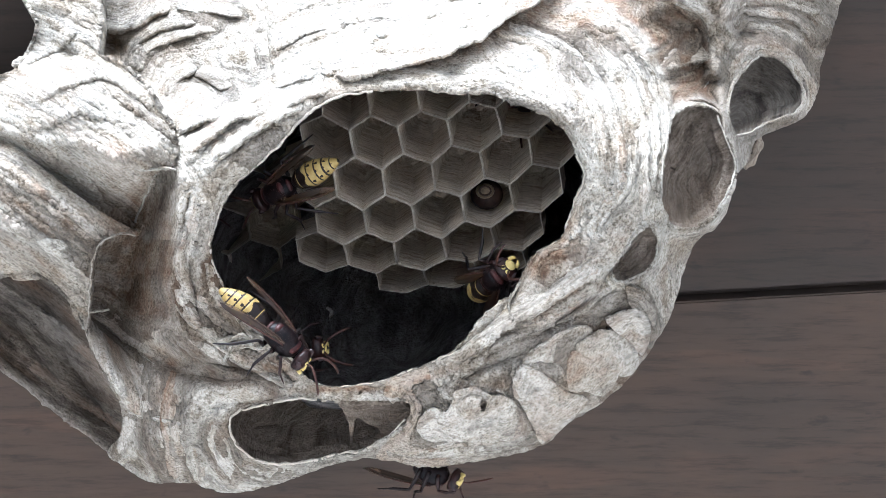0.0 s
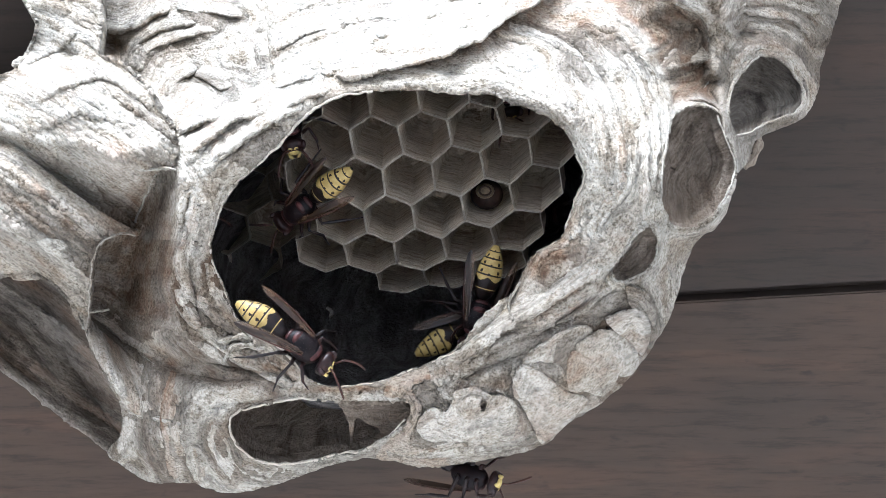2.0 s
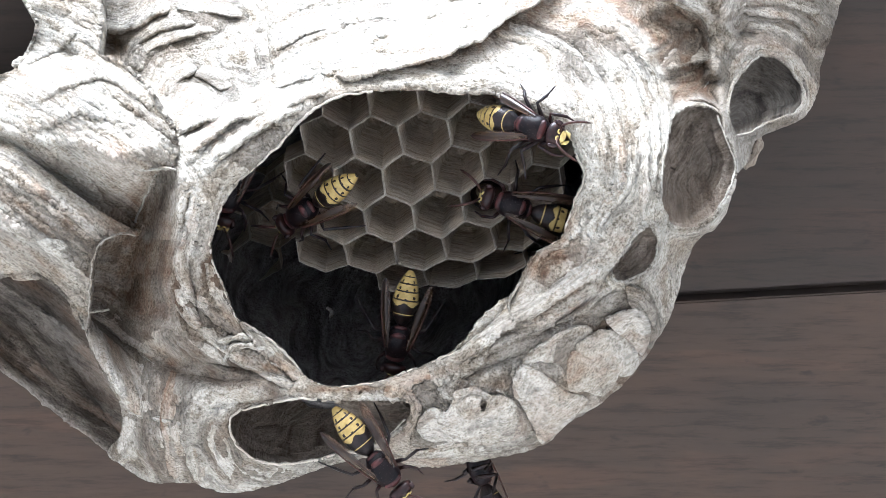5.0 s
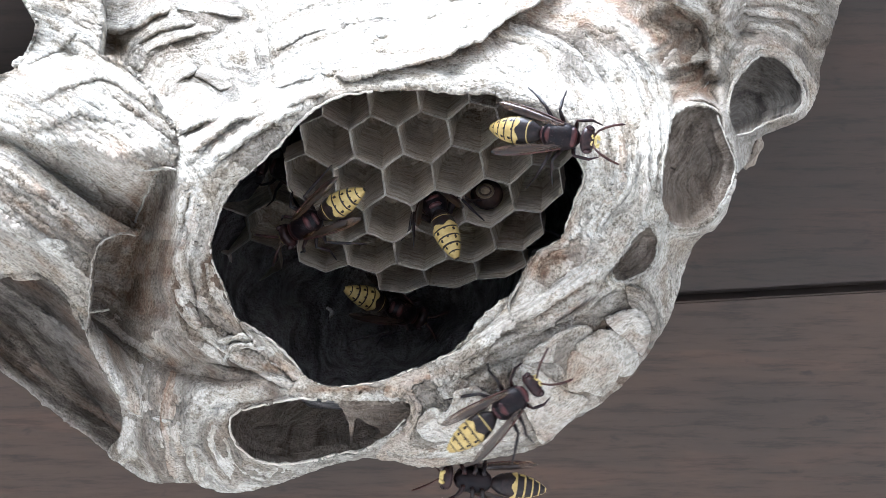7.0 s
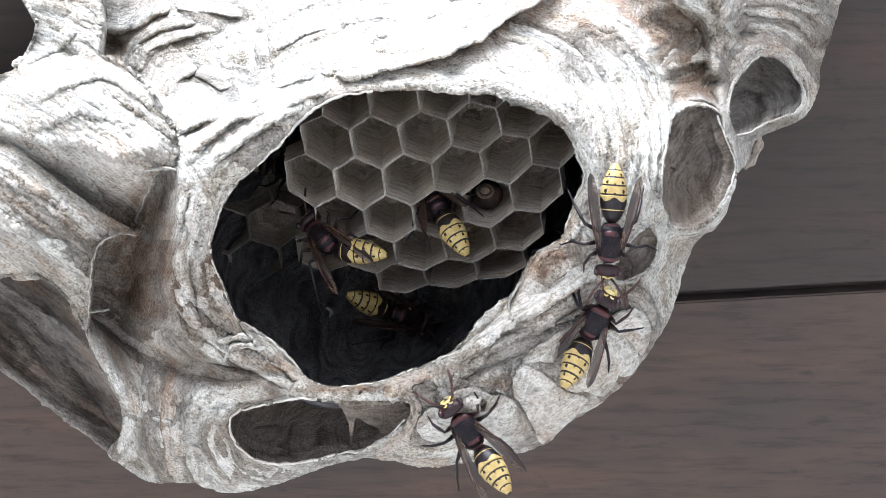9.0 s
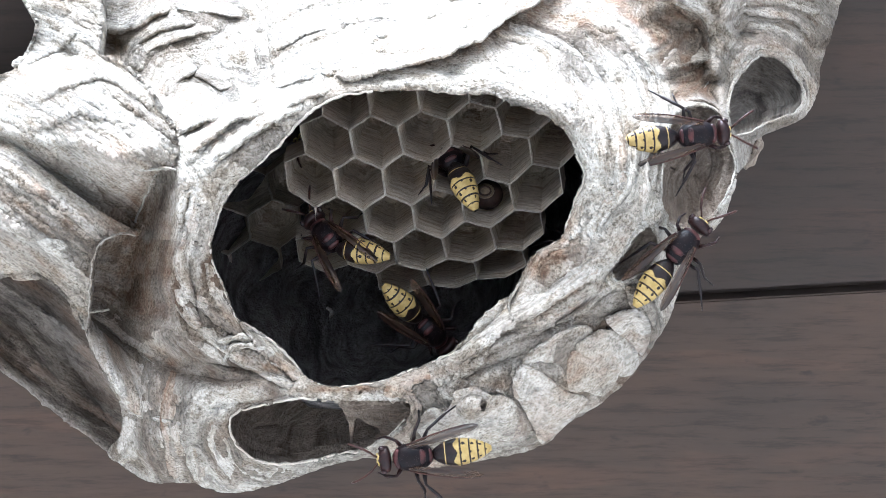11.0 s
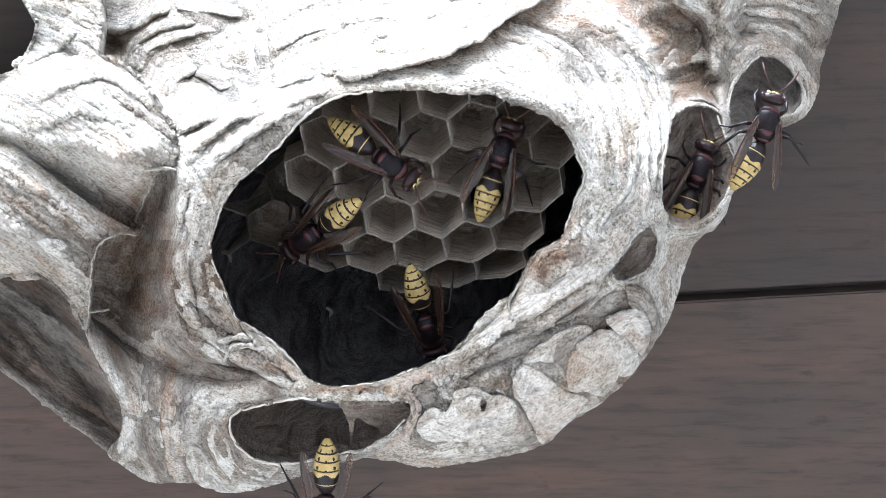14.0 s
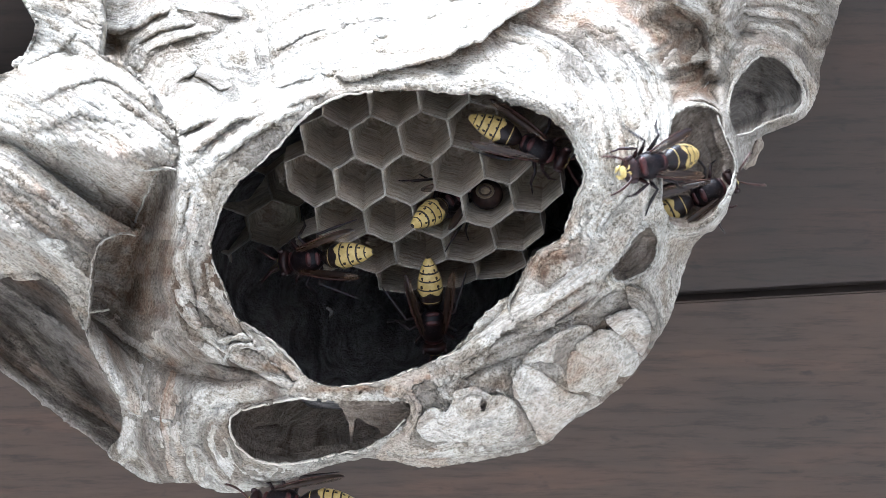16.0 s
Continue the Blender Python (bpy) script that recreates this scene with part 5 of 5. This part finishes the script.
hornet("hornet turning at the nest rim, then resting under the comb", [
    (0.0, 876, 492, -2, 42, 64, 0, T), (0.5, 896, 484, 3, 30, 62, 0, T), (1.0, 912, 476, 7, 25, 58, 0, T), (1.5, 920, 472, 8, 14, 56, 0, T), (1.65, 888, 488, 0, -50, 0, 0, T),
    (1.8, 868, 482, -5, -105, -5, 0, A), (2.0, 866, 484, -5, -105, -5, 0, A), (2.5, 863, 486, -5, -105, -5, 0, A), (3.0, 836, 508, -6, -113, -5, 0, A), (3.5, 810, 508, -7, -105, -10, 0, A),
    (4.0, 768, 526, -8, -125, -5, 0, A), (4.2, 748, 540, -8, -140, -5, 0, A), (5.2, 700, 535, -10, -85, -10, 0, A), (6.3, 656, 530, -34, -25, -34, 0, A), (7.0, 652, 528, -34, -22, -34, 0, A),
    (7.5, 655, 527, -34, -22, -34, 0, A), (8.0, 656, 534, -34, -22, -34, 0, A), (8.5, 656, 536, -34, -22, -34, 0, A), (9.2, 656, 538, -34, -22, -34, 0, A), (11.3, 722, 532, -11, -52, -28, 0, A),
    (12.0, 720, 520, -11, -66, -28, 0, A), (12.5, 727, 520, -11, -70, -28, 0, A), (13.0, 731, 518, -11, -74, -28, 0, A), (13.5, 735, 518, -11, -74, -28, 0, A), (14.5, 742, 515, -11, -75, -28, 0, A),
    (15.0, 747, 515, -11, -74, -28, 0, A), (15.5, 759, 512, -11, -80, -28, 0, A), (16.0, 761, 508, -11, -86, -28, 0, A)])
hornet("hornet clinging to the comb edge, striped abdomen showing", [
    (0.0, 555, 306, -4, 205, -30, 0, A), (0.5, 563, 308, -4, 214, -30, 0, A), (1.0, 564, 312, -4, 214, -30, 0, A), (1.5, 575, 325, -4, 218, -30, 0, A), (2.0, 584, 328, -4, 216, -30, 0, A),
    (3.0, 588, 331, -4, 216, -30, 0, A), (3.5, 590, 334, -4, 212, -30, 0, A), (4.2, 590, 334, -4, 212, -30, 0, A), (6.3, 594, 348, -4, 215, -30, 0, A), (7.0, 600, 362, -4, 210, -30, 0, A),
    (7.5, 620, 433, -5, 185, -30, 0, A), (8.0, 637, 450, -6, 135, -30, 0, A, 42), (8.5, 634, 445, -6, 132, -30, 0, A, 44), (9.2, 633, 444, -6, 130, -30, 0, A, 44), (11.3, 641, 444, -6, 130, -30, 0, A, 40),
    (12.0, 645, 442, -6, 130, -30, 0, A, 44), (12.5, 652, 420, -5, 188, -30, 0, A), (13.0, 633, 400, -5, 205, -30, 0, A), (13.5, 600, 384, -5, 215, -30, 0, A), (14.0, 598, 382, -5, 215, -30, 0, A),
    (14.5, 616, 390, -5, 205, -30, 0, A), (15.0, 628, 420, -5, 198, -30, 0, A), (15.5, 612, 450, -6, 187, -30, 0, A), (16.0, 610, 452, -6, 187, -30, 0, A)])
hornet("red-brown hornet climbing out over the bright rim", [
    (0.0, 900, 160, -28, -60, 0, 0, T), (2.5, 888, 152, -20, -85, 20, 0, T), (3.0, 880, 172, -4, -85, 42, 0, T), (3.5, 886, 190, 4, -85, 42, 0, T), (4.0, 918, 225, 14, -20, 48, 0, T),
    (4.2, 925, 222, 14, -20, 46, 0, T), (6.3, 965, 238, 15, -18, 34, 0, T), (7.0, 990, 241, 16, -9, 22, 0, T), (7.5, 1022, 248, 17, -7, 0, 0, T), (8.0, 1040, 285, 17, -42, 0, 0, T), (8.5, 1056, 318, 17, -58, 0, 0, T),
    (9.0, 1080, 428, 14, -94, -5, 0, T), (9.2, 1080, 428, 14, -95, -5, 0, T), (10.2, 1160, 330, 11, -40, -8, 0, T), (11.3, 1246, 226, 2, 11, -10, 0, T), (12.0, 1272, 256, -4, -12, -8, 0, T), (12.5, 1312, 262, -11, -9, 0, 0, T),
    (13.0, 1278, 298, -9, -46, 0, 0, T), (13.25, 1310, 290, -10, -5, 0, 0, T), (13.5, 1344, 250, -12, 62, 0, 0, T, -48), (14.0, 1356, 222, -13, 76, 0, 0, T, -18), (14.5, 1354, 222, -13, 72, 0, 0, T, -18), (14.75, 1325, 250, -12, 110, 0, 0, T),
    (15.0, 1290, 275, -9, 155, 12, 0, T), (15.5, 1226, 258, -2, 158, 42, 0, T), (16.0, 1152, 292, 8, 195, 40, 0, T)])
hornet("hornet looking out and flying off from the nest", [
    (0.0, 500, 215, -30, -60, 0, 0, T), (1.6, 505, 212, -22, -75, 10, 0, T), (2.0, 512, 215, -10, -80, 25, 0, T), (2.5, 518, 248, 2, -80, 48, 0, T), (2.75, 520, 250, 10, 0, 30, 0, T), (2.9, 522, 245, 14, 70, 20, 0, T), (3.0, 524, 240, 18, 125, 15, 0, T),
    (3.2, 420, 20, 45, 130, 10, 0, T), (3.4, 250, -330, 80, 130, 0, 0, T), (4.2, -300, -1500, 120, 130, 0, 0, T), (16.0, -600, -2600, 60, 130, 0, 0, T)])
hornet("dark hornet on the underside edge of the nest", [
    (0.0, 762, 833, -17, -22, 10, 150, T, 42), (0.5, 792, 846, -17, -20, 12, 150, T, 42), (1.0, 802, 848, -17, -18, 14, 150, T, 42), (1.5, 815, 848, -17, -16, 14, 150, T, 42), (2.0, 830, 842, -17, -16, 14, 150, T, 42), (2.5, 838, 843, -17, -14, 14, 150, T, 42),
    (3.0, 858, 833, -17, -12, 14, 150, T, 42), (3.5, 850, 831, -17, -10, 14, 150, T, 42), (4.0, 825, 812, -20, 70, 0, 60, T), (4.2, 832, 815, -20, 74, 0, 60, T), (5.2, 850, 832, -16, 120, 0, 130, T), (6.3, 868, 843, -14, 150, 5, 170, T), (7.0, 838, 850, -14, 172, 5, 180, T),
    (7.5, 800, 852, -4, 180, 0, 180, T), (7.66, 815, 855, -4, 235, 0, 130, T), (7.83, 830, 858, -2, 290, 0, 80, T), (8.0, 848, 852, -4, 345, 38, 40, T), (8.25, 880, 855, 2, 405, 10, 20, T), (8.5, 902, 835, 6, 455, 12, 0, T),
    (9.0, 828, 765, 12, 485, 10, 0, T, 0, 42), (9.2, 822, 762, 12, 487, 10, 0, T, 0, 36), (10.2, 770, 790, 12, 520, 0, 0, T), (11.3, 710, 820, 12, 553, 0, 0, T), (12.0, 628, 850, 10, 560, 0, 0, T), (12.5, 568, 852, 10, 541, 0, 0, T),
    (13.0, 512, 856, 8, 535, 0, 0, T), (13.5, 532, 866, 6, 580, -10, 0, T), (14.0, 576, 905, 0, 628, -15, 0, T), (14.5, 575, 915, -4, 595, -10, 10, T), (15.0, 520, 888, -6, 555, -10, 20, T), (15.5, 498, 893, -8, 550, -10, 20, T), (16.0, 500, 888, -8, 542, -10, 20, T)])
hornet("hornet tending the cells, head inside a cell", [
    (0.0, 1010, 380, -34, 190, 0, 0, T), (3.5, 1005, 372, -30, 185, 0, 0, T), (4.0, 985, 362, -11, 178, 5, 0, T), (4.2, 978, 360, -7, 176, 8, 0, T), (5.2, 890, 365, -3, 160, 0, 0, T), (6.3, 790, 392, -3, 143, 0, 0, T),
    (6.7, 800, 410, -4, 128, -25, 0, A), (7.0, 790, 412, -7, 112, -72, 0, A, 0, -46), (7.5, 789, 412, -7, 112, -72, 0, A, 0, -46), (8.0, 782, 402, -7, 108, -72, 0, A, 0, -46), (8.5, 787, 405, -7, 112, -72, 0, A, 0, -46), (9.2, 806, 411, -7, 122, -68, 0, A, 0, -44),
    (10.2, 815, 370, -4, 118, -72, 0, A, 0, -46), (11.3, 822, 322, -7, 115, -72, 0, A, 0, -46), (12.0, 822, 322, -7, 112, -72, 0, A, 0, -46), (12.5, 823, 345, -7, 108, -72, 0, A, 0, -46), (13.0, 868, 390, -3, 128, -10, 0, A), (13.5, 862, 312, -3, 80, 0, 0, T),
    (14.0, 888, 268, -4, 72, 0, 0, T), (14.5, 885, 275, -4, 42, -5, 0, A), (15.0, 858, 285, -4, 25, -5, 0, A), (15.5, 908, 252, -4, -3, -5, 0, A), (16.0, 878, 228, -4, -25, -5, 0, A)])
hornet("shadowed hornet walking inside the lower rim", [
    (0.0, 515, 622, -4, 5, 10, 0, T), (0.5, 538, 642, -4, 8, 10, 0, T), (1.0, 655, 612, -8, 8, 5, 0, T), (1.5, 728, 612, -10, 32, -5, 0, A), (2.0, 780, 604, -11, 28, -5, 0, A), (2.5, 890, 560, -16, 30, -5, 0, A), (3.0, 960, 520, -20, 50, 0, 0, A), (16.0, 985, 500, -22, 60, 0, 0, A)])
hornet("shadowed hornet crossing the comb to an empty cell", [
    (0.0, 330, 330, -34, -60, 0, 0, T), (3.5, 355, 375, -11, -50, 20, 0, T), (4.0, 372, 392, -3, -50, 35, 0, T), (4.2, 374, 390, -3, -50, 35, 0, T), (5.2, 420, 330, -18, -120, 0, 0, T), (6.3, 500, 305, -38, -190, 0, 0, T), (7.5, 510, 300, -38, -195, 0, 0, T), (9.2, 512, 296, -38, -184, 0, 0, T), (10.2, 490, 262, -34, -102, 0, 0, T), (11.3, 490, 200, -20, -16, 0, 0, T),
    (12.0, 575, 235, -4, 70, 0, 0, T), (12.5, 562, 264, -4, 70, -5, 0, A), (13.0, 590, 245, -3, 55, 0, 0, T), (13.5, 655, 236, -2, 3, 0, 0, T), (14.0, 688, 288, -2, -36, 0, 0, T), (14.5, 688, 318, -2, -48, 0, 0, T), (15.0, 716, 322, -3, -40, -10, 0, A), (15.25, 735, 360, -4, -10, -20, 0, A), (15.5, 752, 382, -9, 15, -62, 0, A, 0, -12), (16.0, 765, 376, -10, 35, -66, 0, A, 0, -14)])

first = build_hornet()
hornets = [first] + [copy_thing(first, Matrix.Identity(4)) for _ in HORNETS[1:]]
for ob, (label, rows) in zip(hornets, HORNETS):
    tagged(ob, label, "hornet", group="hornets on the nest")
    ob.matrix_basis = stance(rows[0])[1]


# ---- a larva in its cell ----
def build_larva():
    c = Vector(spot(862, 344, COMB_Z - 7.5))
    body = new("larva")
    body.matrix_basis = Matrix.Translation(c) @ CAM.to_3x3().to_4x4()
    skin = chitin("dull_cream_skin", (0.06, 0.045, 0.028), (0.15, 0.115, 0.07), 0.5, 900)
    dark = chitin("brown_mask_and_shade", (0.012, 0.007, 0.006), (0.03, 0.016, 0.012), 0.5, 600)
    bm = bmesh.new()
    ellipsoid(bm, (0, 0, -2.2), (3.1, 2.9, 2.2))
    # body coloured near black, as shade down in the cell
    part("body", bm, dark, body, "dark shaded grub body")
    bm = bmesh.new()
    ellipsoid(bm, (-0.4, 0.6, 0.1), (1.75, 1.45, 0.9))
    hd = part("head", bm, skin, body, "round cream-brown head")
    bm = bmesh.new()
    pts = [(-0.4 + 1.05 * math.cos(a * math.pi / 8), 0.6 + 0.85 * math.sin(a * math.pi / 8), 0.82) for a in range(17)]
    tube(bm, pts, [0.22] * 17)
    part("mask_ring", bm, dark, hd, "dark ring on the face")
    tagged(body, "cream-brown hornet larva filling a comb cell", "larva")


build_larva()



def leg_rows(leg, index, rows, seed):
    """Stepping legs: each swings about its hip, quicker when its hornet moves."""
    base = leg.location.copy()
    rng = random.Random(seed * 17 + index)
    side = 1 if base.y > 0 else -1
    lean = rng.uniform(-16, 16)
    out = []
    t = 0.0
    while t <= SECONDS + 1e-6:
        near = min(range(len(rows) - 1), key=lambda i: 0 if rows[i][0] <= t <= rows[i + 1][0] else 1)
        a, b = rows[near], rows[near + 1]
        pace = math.hypot(b[1] - a[1], b[2] - a[2]) / max(b[0] - a[0], 0.05)
        swing = min(16.0, 2.0 + pace * 0.12)
        phase = (index % 2) * math.pi + t * 2 * math.pi * 1.7
        out.append((t, Matrix.Translation(base) @ pose(0, 0, 0, side * (3 * math.sin(phase + 1) + rng.uniform(-3, 3)), 0, lean + swing * math.sin(phase))))
        t += 0.25
    return out


def motions():
    for seed, (ob, (label, rows)) in enumerate(zip(hornets, HORNETS)):
        keys = [stance(r) for r in rows]
        walk(ob, keys)
        gaster = next(c for c in ob.children if c.name.startswith("abdomen"))
        walk(gaster, [(r[0], Matrix.Translation(WAIST) @ pose(0, 0, 0, 0, bend(r)[1] + 2.5 * math.sin(3 * r[0] + seed), bend(r)[0])) for r in rows])
        legs = [c for c in ob.children if c.name.startswith("leg")]
        for index, leg in enumerate(legs):
            walk(leg, leg_rows(leg, index, rows, seed))


motions()
